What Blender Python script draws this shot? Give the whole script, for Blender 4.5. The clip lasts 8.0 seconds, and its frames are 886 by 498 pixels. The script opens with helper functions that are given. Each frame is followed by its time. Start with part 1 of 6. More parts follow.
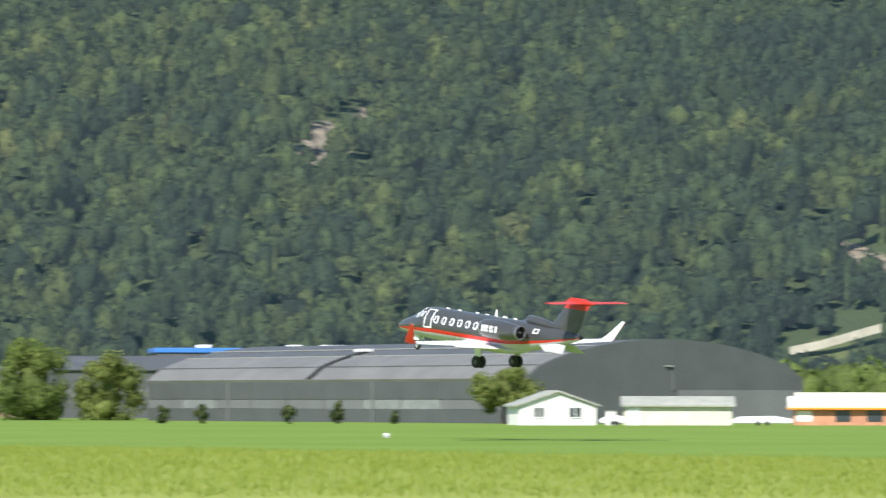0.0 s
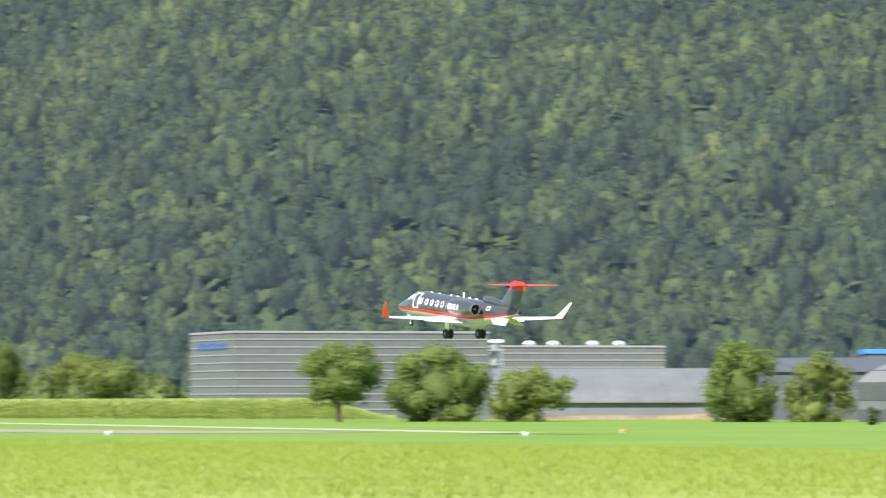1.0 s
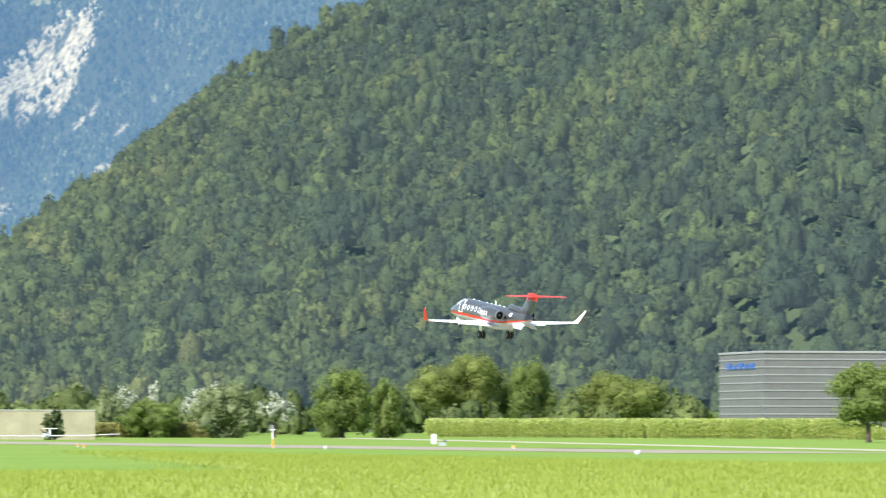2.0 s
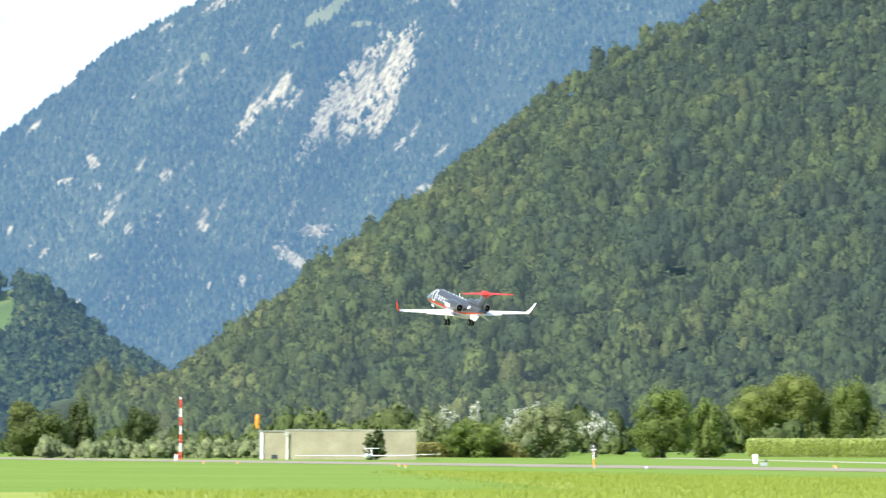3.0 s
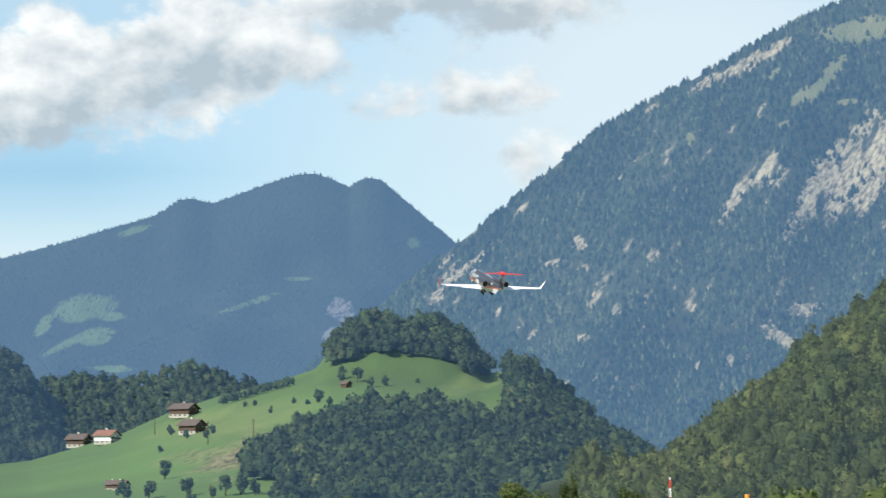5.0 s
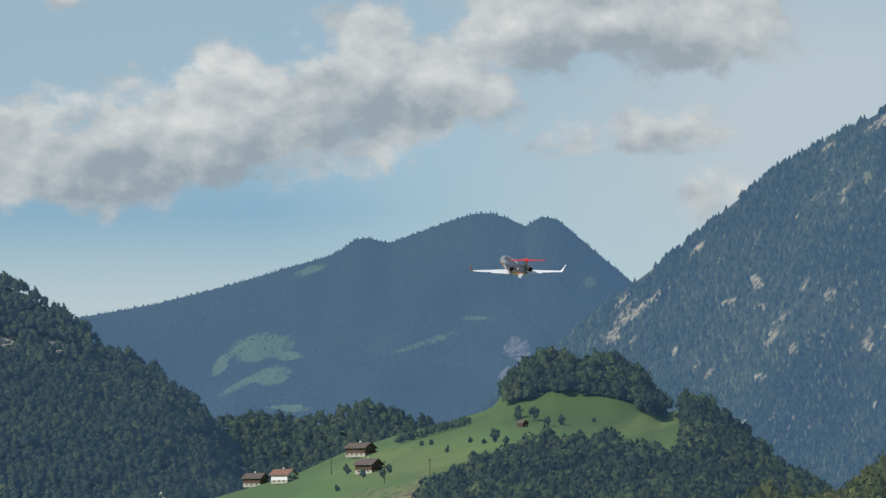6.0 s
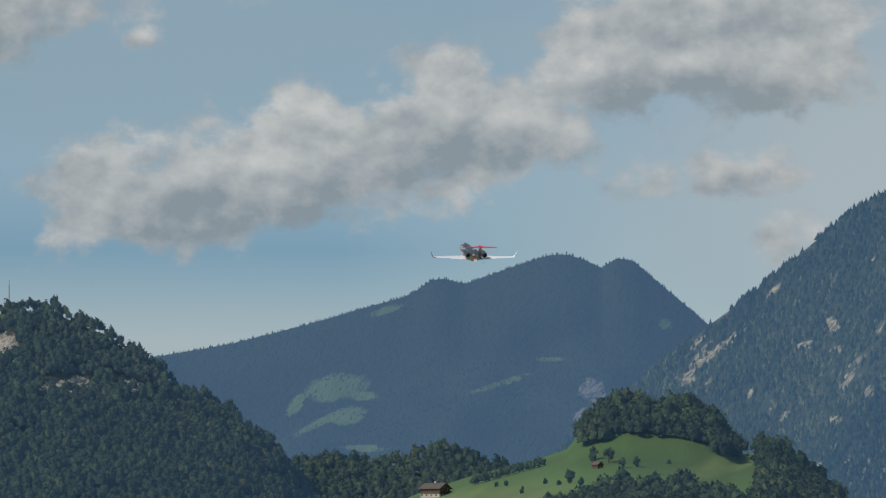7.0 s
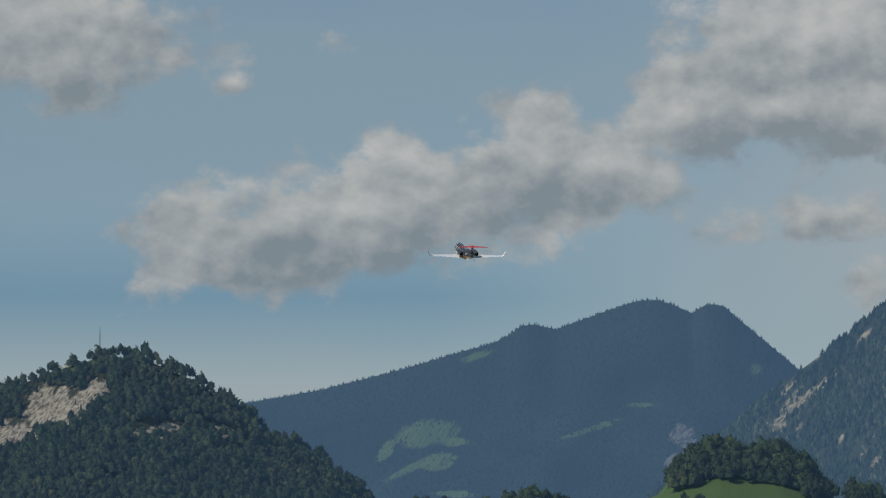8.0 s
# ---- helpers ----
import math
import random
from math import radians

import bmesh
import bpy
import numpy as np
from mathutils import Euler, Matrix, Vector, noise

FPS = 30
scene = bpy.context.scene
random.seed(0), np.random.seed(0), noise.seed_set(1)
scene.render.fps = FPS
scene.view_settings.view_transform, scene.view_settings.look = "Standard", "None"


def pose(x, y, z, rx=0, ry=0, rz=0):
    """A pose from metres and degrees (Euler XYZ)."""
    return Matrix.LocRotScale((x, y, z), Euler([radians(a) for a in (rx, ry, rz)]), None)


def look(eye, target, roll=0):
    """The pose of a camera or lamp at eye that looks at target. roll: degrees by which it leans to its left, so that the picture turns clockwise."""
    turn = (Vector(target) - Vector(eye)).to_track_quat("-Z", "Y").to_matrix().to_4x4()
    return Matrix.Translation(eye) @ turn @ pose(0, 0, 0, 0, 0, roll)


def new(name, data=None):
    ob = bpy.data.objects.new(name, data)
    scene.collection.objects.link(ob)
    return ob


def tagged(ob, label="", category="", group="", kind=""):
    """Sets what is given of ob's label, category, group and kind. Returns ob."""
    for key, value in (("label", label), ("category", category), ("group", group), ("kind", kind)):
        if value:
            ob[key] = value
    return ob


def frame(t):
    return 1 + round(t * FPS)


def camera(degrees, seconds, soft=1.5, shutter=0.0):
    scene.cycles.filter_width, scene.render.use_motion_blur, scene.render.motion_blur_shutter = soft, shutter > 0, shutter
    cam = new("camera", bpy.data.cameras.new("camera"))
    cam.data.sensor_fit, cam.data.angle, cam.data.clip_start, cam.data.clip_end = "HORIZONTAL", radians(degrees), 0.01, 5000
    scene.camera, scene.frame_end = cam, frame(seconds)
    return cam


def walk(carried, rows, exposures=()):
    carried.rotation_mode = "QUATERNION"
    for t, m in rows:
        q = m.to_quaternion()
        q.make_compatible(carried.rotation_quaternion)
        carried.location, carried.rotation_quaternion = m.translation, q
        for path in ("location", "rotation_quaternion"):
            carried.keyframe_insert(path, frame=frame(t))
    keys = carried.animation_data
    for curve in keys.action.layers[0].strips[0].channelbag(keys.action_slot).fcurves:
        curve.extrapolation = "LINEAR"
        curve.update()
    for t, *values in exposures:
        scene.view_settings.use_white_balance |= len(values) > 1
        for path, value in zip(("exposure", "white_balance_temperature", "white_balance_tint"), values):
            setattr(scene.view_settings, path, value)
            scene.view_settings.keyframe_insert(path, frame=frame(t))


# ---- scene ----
EYE = (0.0, 0.0, 2.15)
cam = camera(10.417, 8.0, soft=1.3, shutter=0.24)


def aim(yaw, pitch, roll):
    """The camera's turn on its tripod: degrees to the left, up, and its lean."""
    return pose(*EYE, 90 + pitch, 0, yaw) @ pose(0, 0, 0, 0, 0, roll)


walk(cam, [
    (0.0, aim(-19.974, 1.796, 0.062)),
    (0.5, aim(-15.962, 1.768, -0.119)),
    (1.0, aim(-11.627, 1.819, -0.103)),
    (1.2, aim(-9.961, 1.854, -0.111)),
    (2.3, aim(-4.247, 2.111, 0.169)),
    (2.5, aim(-3.531, 2.164, 0.175)),
    (3.0, aim(-1.612, 2.281, 0.098)),
    (3.5, aim(0.000, 2.382, 0.018)),
    (4.0, aim(1.457, 2.604, -0.152)),
    (4.5, aim(2.727, 2.914, -0.267)),
    (5.0, aim(4.136, 3.230, -0.199)),
    (5.2, aim(4.661, 3.336, -0.181)),
    (6.3, aim(6.574, 3.821, 0.076)),
    (6.5, aim(6.753, 3.905, 0.269)),
    (7.0, aim(7.112, 4.179, 0.208)),
    (7.5, aim(7.688, 4.441, 0.157)),
    (8.0, aim(8.179, 4.715, 0.181))
], exposures=[
    (0.0, 0.44), (0.5, 0.78), (1.0, 0.92), (2.5, 0.94), (3.5, 0.76), (4.0, 0.6), (4.5, 0.48), (5.2, 0.03), (6.3, -0.56), (7.0, -0.78), (8.0, -1.02)])

# ---- light ----
SUN_AZ, SUN_EL = 138.0, 39.0     # degrees to the left of +y, and above the horizon
sun = new("sun", bpy.data.lights.new("sun", "SUN"))
sun.data.energy, sun.data.angle, sun.data.color = 5.0, radians(0.5), (1.0, 0.95, 0.87)
sun.matrix_world = look((0, 0, 0), (math.sin(radians(SUN_AZ)) * math.cos(radians(SUN_EL)),
                                    -math.cos(radians(SUN_AZ)) * math.cos(radians(SUN_EL)), -math.sin(radians(SUN_EL))))
world = bpy.data.worlds.new("sky")
scene.world = world
world.use_nodes = True
wn, wl = world.node_tree.nodes, world.node_tree.links
sky = wn.new("ShaderNodeTexSky")
sky.sky_type, sky.sun_disc = "NISHITA", False
sky.sun_elevation, sky.sun_rotation = radians(SUN_EL), radians(-SUN_AZ)
sky.altitude, sky.air_density, sky.dust_density = 450, 0.95, 0.13
sky.ozone_density = 3.2
wl.new(sky.outputs[0], wn["Background"].inputs["Color"])
wn["Background"].inputs["Strength"].default_value = 0.118


def sums(op, a, b=None, c=None, clamp=False):
    """A math node of the sky."""
    n = wn.new("ShaderNodeMath")
    n.operation, n.use_clamp = op, clamp
    for sock, v in zip(n.inputs, (a, b, c)):
        if isinstance(v, (int, float)):
            sock.default_value = v
        elif v is not None:
            wl.new(v, sock)
    return n.outputs[0]


way = wn.new("ShaderNodeTexCoord").outputs["Generated"]
axes = wn.new("ShaderNodeSeparateXYZ")
wl.new(way, axes.inputs[0])
sky_az = sums("MULTIPLY", sums("ARCTAN2", sums("MULTIPLY", axes.outputs[0], -1.0), axes.outputs[1]), 57.2958)
sky_el = sums("MULTIPLY", sums("ARCSINE", axes.outputs[2]), 57.2958)


def sky_noise(scale, shift=(0, 0, 0), detail=8.0, rough=0.58, flat=1.35):
    mp, n = wn.new("ShaderNodeMapping"), wn.new("ShaderNodeTexNoise")
    wl.new(way, mp.inputs["Vector"])
    mp.inputs["Location"].default_value, mp.inputs["Scale"].default_value = shift, (scale, scale, scale * flat)
    n.inputs["Scale"].default_value, n.inputs["Detail"].default_value, n.inputs["Roughness"].default_value = 1.0, detail, rough
    wl.new(mp.outputs[0], n.inputs["Vector"])
    return n.outputs["Fac"]


billow, broad_noise = sky_noise(52, detail=10.0, rough=0.6), sky_noise(13, (3, 1, 2), 4)
soft_a, soft_b = sky_noise(46, detail=8.0, rough=0.56), sky_noise(46, (-0.1, 0.0, 0.17), 8.0, 0.56)
# cumulus by azimuth, elevation, half width, half height (degrees); beyond them the same noise goes on
heap, lift = sums("MULTIPLY_ADD", broad_noise, 3.2, -2.35), 0.0
for a0, e0, ra, re, full in ((10.2, 4.85, 2.5, 0.9, 1), (8.8, 5.15, 2.1, 0.9, 1), (7.0, 5.7, 1.6, 0.9, 0.85), (6.8, 6.3, 0.55, 0.55, 0.6), (8.72, 5.72, 0.6, 0.5, 0.7), (6.0, 5.5, 1.1, 0.5, 0.7), (4.0, 6.75, 2.3, 1.4, 1.15),
                             (5.0, 6.15, 1.5, 0.6, 0.8), (3.4, 6.15, 1.4, 0.6, 0.8), (5.0, 4.92, 0.95, 0.45, 0.45), (3.6, 5.05, 0.8, 0.42, 0.45), (3.1, 4.4, 0.5, 0.45, 0.35), (12.7, 7.2, 2.0, 1.1, 1), (10.68, 6.64, 0.3, 0.16, 0.5)):
    dx, dy = sums("MULTIPLY_ADD", sky_az, 1 / ra, -a0 / ra), sums("MULTIPLY_ADD", sky_el, 1 / re, -e0 / re)
    near_it = sums("SUBTRACT", 1.0, sums("SQRT", sums("ADD", sums("MULTIPLY", dx, dx), sums("MULTIPLY", dy, dy))))
    lift = sums("ADD", lift, sums("MULTIPLY", dy, sums("MAXIMUM", near_it, 0.0)))
    heap = sums("MAXIMUM", heap, sums("MULTIPLY", near_it, full))
dense = sums("ADD", heap, sums("MULTIPLY_ADD", billow, 2.0, -1.1))
cover = wn.new("ShaderNodeMapRange")
cover.interpolation_type = "SMOOTHSTEP"
wl.new(dense, cover.inputs["Value"])
cover.inputs["From Min"].default_value, cover.inputs["From Max"].default_value = -0.05, 0.3
glow = sums("ADD", sums("MULTIPLY_ADD", lift, 1.0, 0.16), sums("MULTIPLY_ADD", sums("SUBTRACT", soft_a, soft_b), 2.6, sums("MULTIPLY", billow, 0.5)), clamp=True)
tone = wn.new("ShaderNodeValToRGB")
for e, (at, c) in zip(tone.color_ramp.elements, ((0.0, (0.41, 0.48, 0.53)), (1.0, (1.0, 1.0, 0.97)))):
    e.position, e.color = at, (*c, 1)
wl.new(glow, tone.inputs["Fac"])
cloud = wn.new("ShaderNodeBackground")
wl.new(tone.outputs[0], cloud.inputs["Color"])
# a thin high veil, thickest low in the sky
veil_bg = wn.new("ShaderNodeBackground")
veil_bg.inputs["Color"].default_value = (0.4, 0.57, 0.68, 1)
thin = sums("MULTIPLY", sums("MULTIPLY_ADD", sky_noise(8, (1, 4, 2), 6, flat=4.5), 3.4, -0.95, clamp=True), sums("MULTIPLY_ADD", sky_el, -0.045, 0.95, clamp=True), clamp=True)
# clearer blue in a low gap, more veil above it
gap = sums("MULTIPLY_ADD", sums("ABSOLUTE", sums("SUBTRACT", sky_el, 4.35)), 0.7, 0.0, clamp=True)
thin = sums("ADD", sums("MULTIPLY", thin, gap), sums("MULTIPLY", sums("MULTIPLY_ADD", sky_el, 0.5, -2.4, clamp=True), 0.4), clamp=True)
ex, ey = sums("MULTIPLY_ADD", sky_az, 1 / 5.0, -1.4 / 5.0), sums("MULTIPLY_ADD", sky_el, 1 / 3.2, -5.0 / 3.2)
white = sums("SUBTRACT", 1.25, sums("SQRT", sums("ADD", sums("MULTIPLY", ex, ex), sums("MULTIPLY", ey, ey))), clamp=True)
thin = sums("MAXIMUM", sums("MULTIPLY", thin, 0.8), sums("MULTIPLY", white, sums("MULTIPLY_ADD", broad_noise, 1.2, 0.5), clamp=True))
low_band = sums("SUBTRACT", 1.0, sums("ABSOLUTE", sums("MULTIPLY_ADD", sky_el, 1 / 1.0, -3.05)), clamp=True)
thin = sums("MAXIMUM", thin, sums("MULTIPLY", low_band, sums("MULTIPLY_ADD", sky_noise(10, (2, 5, 1), 5, flat=4.0), 2.6, -0.55, clamp=True)))
hazy = wn.new("ShaderNodeMix")
hazy.data_type = "RGBA"
hazy.inputs["A"].default_value, hazy.inputs["B"].default_value = (0.46, 0.64, 0.75, 1), (0.66, 0.77, 0.83, 1)
wl.new(sums("MAXIMUM", white, low_band), hazy.inputs["Factor"])
wl.new(hazy.outputs["Result"], veil_bg.inputs["Color"])
clear_bg, mix0 = wn.new("ShaderNodeBackground"), wn.new("ShaderNodeMixShader")
clear_bg.inputs["Color"].default_value = (0.22, 0.47, 0.7, 1)
clear = sums("MULTIPLY", sums("SUBTRACT", 1.0, sums("MULTIPLY", sums("ABSOLUTE", sums("SUBTRACT", sky_el, 4.15)), 0.9), clamp=True), sums("MULTIPLY_ADD", sky_az, 0.3, -1.5, clamp=True))
wl.new(sums("MULTIPLY", clear, 0.65), mix0.inputs[0])
wl.new(wn["Background"].outputs[0], mix0.inputs[1]), wl.new(clear_bg.outputs[0], mix0.inputs[2])
mix1, mix2 = wn.new("ShaderNodeMixShader"), wn.new("ShaderNodeMixShader")
wl.new(sums("MULTIPLY", thin, 0.9), mix1.inputs[0])
wl.new(mix0.outputs[0], mix1.inputs[1]), wl.new(veil_bg.outputs[0], mix1.inputs[2])
wl.new(sums("MULTIPLY", cover.outputs["Result"], 0.86), mix2.inputs[0])
wl.new(mix1.outputs[0], mix2.inputs[1]), wl.new(cloud.outputs[0], mix2.inputs[2])
wl.new(mix2.outputs[0], wn["World Output"].inputs["Surface"])


# ---- materials ----
def material(name, rough=0.8, metal=0.0):
    m = bpy.data.materials.new(name)
    m.use_nodes = True
    bsdf = m.node_tree.nodes["Principled BSDF"]
    bsdf.inputs["Roughness"].default_value, bsdf.inputs["Metallic"].default_value = rough, metal
    return m, m.node_tree.nodes, m.node_tree.links, bsdf


def noise_node(nodes, links, scale, detail=4.0, coord="Object", stretch=(1, 1, 1), rough=0.55, tilt=None):
    tc, mp, n = nodes.new("ShaderNodeTexCoord"), nodes.new("ShaderNodeMapping"), nodes.new("ShaderNodeTexNoise")
    links.new(tc.outputs[coord], mp.inputs["Vector"])
    links.new(mp.outputs["Vector"], n.inputs["Vector"])
    mp.inputs["Scale"].default_value = stretch
    if tilt is not None:
        mp.vector_type = "TEXTURE"
        mp.inputs["Scale"].default_value = [1 / s for s in stretch]
        mp.inputs["Rotation"].default_value = (0, radians(tilt), 0)
    n.inputs["Scale"].default_value, n.inputs["Detail"].default_value, n.inputs["Roughness"].default_value = scale, detail, rough
    return n.outputs["Fac"]


def ramp(nodes, links, fac, stops):
    r = nodes.new("ShaderNodeValToRGB")
    while len(r.color_ramp.elements) < len(stops):
        r.color_ramp.elements.new(0.5)
    for e, (p, c) in zip(r.color_ramp.elements, stops):
        e.position, e.color = p, (*c, 1)
    links.new(fac, r.inputs["Fac"])
    return r.outputs["Color"]


def blend(nodes, links, fac, a, b, mode="MIX"):
    x = nodes.new("ShaderNodeMix")
    x.data_type, x.blend_type = "RGBA", mode
    for sock, v in ((x.inputs["Factor"], fac), (x.inputs["A"], a), (x.inputs["B"], b)):
        if isinstance(v, (int, float)):
            sock.default_value = v
        elif isinstance(v, tuple):
            sock.default_value = (*v, 1)
        else:
            links.new(v, sock)
    return x.outputs["Result"]


def relief(nodes, links, bsdf, fac, strength, distance):
    b = nodes.new("ShaderNodeBump")
    b.inputs["Strength"].default_value, b.inputs["Distance"].default_value = strength, distance
    links.new(fac, b.inputs["Height"])
    links.new(b.outputs["Normal"], bsdf.inputs["Normal"])


def mat_paint(name, color, rough=0.45, metal=0.0, scale=3.0, vary=0.12, coat=0.0, bump=0.0):
    """Paint, plaster or metal with faint uneven tone at two scales."""
    m, nodes, links, b = material(name, rough, metal)
    big, fine = noise_node(nodes, links, scale, 3), noise_node(nodes, links, scale * 9, 4)
    dark = tuple(c * (1 - vary) for c in color)
    light = tuple(min(1, c * (1 + vary)) for c in color)
    c1 = ramp(nodes, links, big, [(0.3, dark), (0.7, light)])
    c2 = ramp(nodes, links, fine, [(0.35, (1 - vary, 1 - vary, 1 - vary)), (0.6, (1, 1, 1))])
    links.new(blend(nodes, links, 0.6, c1, c2, "MULTIPLY"), b.inputs["Base Color"])
    b.inputs["Coat Weight"].default_value = coat
    if bump:
        relief(nodes, links, b, fine, 0.5, bump)
    return m


def mat_leaf(name, stops, rough=0.7, airlight=None, vary=0.35, translucent=0.0, grain=1.0, deep=1.0):
    """Foliage: each tree its own tone (attribute tint), each tuft a shade of it."""
    m, nodes, links, b = material(name, rough)
    at, geo = nodes.new("ShaderNodeAttribute"), nodes.new("ShaderNodeNewGeometry")
    at.attribute_name = "tint"
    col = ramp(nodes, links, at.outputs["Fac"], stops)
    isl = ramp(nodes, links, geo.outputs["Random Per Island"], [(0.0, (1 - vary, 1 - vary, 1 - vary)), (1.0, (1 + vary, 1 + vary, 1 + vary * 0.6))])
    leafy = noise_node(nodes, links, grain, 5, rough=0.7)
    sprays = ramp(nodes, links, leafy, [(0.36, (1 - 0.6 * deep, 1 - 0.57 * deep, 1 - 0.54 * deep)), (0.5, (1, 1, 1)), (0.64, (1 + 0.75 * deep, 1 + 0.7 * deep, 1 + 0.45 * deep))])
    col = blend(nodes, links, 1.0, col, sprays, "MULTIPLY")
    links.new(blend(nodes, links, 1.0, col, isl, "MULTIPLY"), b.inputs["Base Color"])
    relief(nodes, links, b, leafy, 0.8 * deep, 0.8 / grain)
    b.inputs["Specular IOR Level"].default_value = 0.15
    out = nodes["Material Output"]
    top = b.outputs["BSDF"]
    if translucent:
        tr, mx = nodes.new("ShaderNodeBsdfTranslucent"), nodes.new("ShaderNodeMixShader")
        links.new(blend(nodes, links, 1.0, col, (1.3, 1.4, 0.5), "MULTIPLY"), tr.inputs["Color"])
        mx.inputs[0].default_value = translucent
        links.new(top, mx.inputs[1]), links.new(tr.outputs[0], mx.inputs[2])
        top = mx.outputs[0]
    # haze glow mixed over the leaves
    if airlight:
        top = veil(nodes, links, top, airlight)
    links.new(top, out.inputs["Surface"])
    return m


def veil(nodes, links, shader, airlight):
    """Paints haze into hills near and far as a share of emitted airlight."""
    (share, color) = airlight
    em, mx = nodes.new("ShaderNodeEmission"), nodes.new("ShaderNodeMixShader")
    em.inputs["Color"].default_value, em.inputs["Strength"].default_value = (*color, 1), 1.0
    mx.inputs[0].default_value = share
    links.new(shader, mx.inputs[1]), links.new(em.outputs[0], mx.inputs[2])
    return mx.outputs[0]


# ---- terrain ----
def polar(az, r, z=0.0):
    """A place at az degrees to the left of +y and r metres from the tripod."""
    a = np.radians(az)
    return np.stack(np.broadcast_arrays(-np.sin(a) * r, np.cos(a) * r, z), -1)


def azel(p):
    """Azimuth (left) and elevation, in degrees, at which a place shows from the tripod."""
    p = np.asarray(p)
    return np.degrees(np.arctan2(-p[..., 0], p[..., 1])), np.degrees(np.arctan2(p[..., 2] - EYE[2], np.hypot(p[..., 0], p[..., 1])))


def spread(az, el, spots):
    """1 in the middle of oval spots (az, el, half length, half width, tilt), 0 at their rim, less beyond."""
    best = np.full(np.shape(az), -2.0)
    for a0, e0, ra, re, tilt in spots:
        c, s = np.cos(np.radians(tilt)), np.sin(np.radians(tilt))
        x, y = a0 - az, el - e0
        best = np.maximum(best, 1 - np.hypot((x * c + y * s) / ra, (y * c - x * s) / re))
    return best


def smooth01(u):
    u = np.clip(u, 0, 1)
    return u * u * (3 - 2 * u)


def lumps(x, y, scale, seed, octaves=4):
    """Cheap fractal waves, about -1 to 1."""
    g, out, amp = np.random.default_rng(seed), 0.0, 1.0
    for o in range(octaves):
        for _ in range(3):
            a, p = g.uniform(0, 2 * np.pi), g.uniform(0, 2 * np.pi)
            out = out + amp / 3 * np.sin((np.cos(a) * x + np.sin(a) * y) * 2 ** o / scale * g.uniform(0.8, 1.3) + p)
        amp *= 0.55
    return out


class Hill:
    """A ridge seen from the tripod: crest elevations by azimuth, a foot and a crest distance."""

    def __init__(self, crest, foot, top, bulge=1.0, rough=6.0, seed=1, wave=160.0, cap=None, ribs=0.0, even=0.0):
        self.az, self.el = np.array(sorted(crest)).T
        self.foot, self.top, self.bulge, self.rough, self.seed, self.wave, self.cap, self.ribs, self.even = foot, top, bulge, rough, seed, wave, cap, ribs, even

    def radii(self, az):
        f = np.interp(az, *np.array(self.foot).T) if isinstance(self.foot, list) else np.full_like(az, self.foot, float)
        t = np.interp(az, *np.array(self.top).T) if isinstance(self.top, list) else np.full_like(az, self.top, float)
        return f, t

    def place(self, az, u):
        """u: 0 at the foot, 1 on the crest, up to 1.5 behind it."""
        az, u = np.broadcast_arrays(np.asarray(az, float), np.asarray(u, float))
        f, t = self.radii(az)
        r = f + (t - f) * u
        p = polar(az, r)
        up = np.clip(u, 0, 1)
        crest = np.interp(az, self.az, self.el)
        if self.even:                                # the flanks follow the crest's broad run only
            broad = sum(np.interp(az + d * self.even, self.az, self.el) for d in (-1, -0.66, -0.33, 0, 0.33, 0.66, 1)) / 7
            crest = broad + (crest - broad) * smooth01((up - 0.72) / 0.26)
        high = np.tan(np.radians(crest)) * t + EYE[2]
        rise = up ** self.bulge * (1 - 0.12 * np.sin(up * np.pi))
        rise = np.where(u > 1, 1 - 0.9 * np.maximum(u - 1, 0) ** 1.5, rise)
        z = high * rise + self.rough * lumps(p[..., 0], p[..., 1], self.wave, self.seed) * np.sin(np.clip(up, 0, 1) * np.pi) ** 0.7
        if self.ribs:
            z = z + self.ribs * lumps(az * 60 + u * 110, u * 18, 34, self.seed + 5, 3) * np.sin(up * np.pi) ** 0.6
        if self.cap:
            z = z + np.interp(az, *np.array(self.cap).T) * smooth01((u - 0.84) / 0.12) * np.clip(2 - u, 0, 1)
        return np.stack([p[..., 0], p[..., 1], z], -1)

    def spot(self, az, el):
        """The place on the near slope that shows at that azimuth and elevation."""
        u = np.linspace(0, 1.02, 600)
        p = self.place(az, u)
        seen = azel(p)[1]
        return Vector(p[int(np.argmax(seen >= el)) if (seen >= el).any() else -1])

    def mesh(self, name, mat, na=160, nu=60, back=1.6, marks=(), faint=()):
        az = np.linspace(self.az[0], self.az[-1], na)
        u = np.linspace(-0.03, back, nu)
        v = self.place(*np.meshgrid(az, u, indexing="ij")).reshape(-1, 3)
        v[:, 2] = np.where(np.tile(u, na) < 0, -6, v[:, 2])
        i, j = np.meshgrid(np.arange(na - 1), np.arange(nu - 1), indexing="ij")
        q = (i * nu + j).ravel()
        faces = np.stack([q, q + 1, q + nu + 1, q + nu], -1)
        ob = new(name, raw_mesh(name, v, faces, mat))
        ob.data.polygons.foreach_set("use_smooth", np.ones(len(faces), bool))
        a, e = azel(v)
        for mark, spots in marks:
            ob.data.attributes.new(mark, "FLOAT", "POINT").data.foreach_set("value", np.maximum(spread(a, e, spots), 0.5 * spread(a, e, faint) - 0.18 if mark == "rock" and len(faint) else -2.0).astype(np.float32))
        return ob


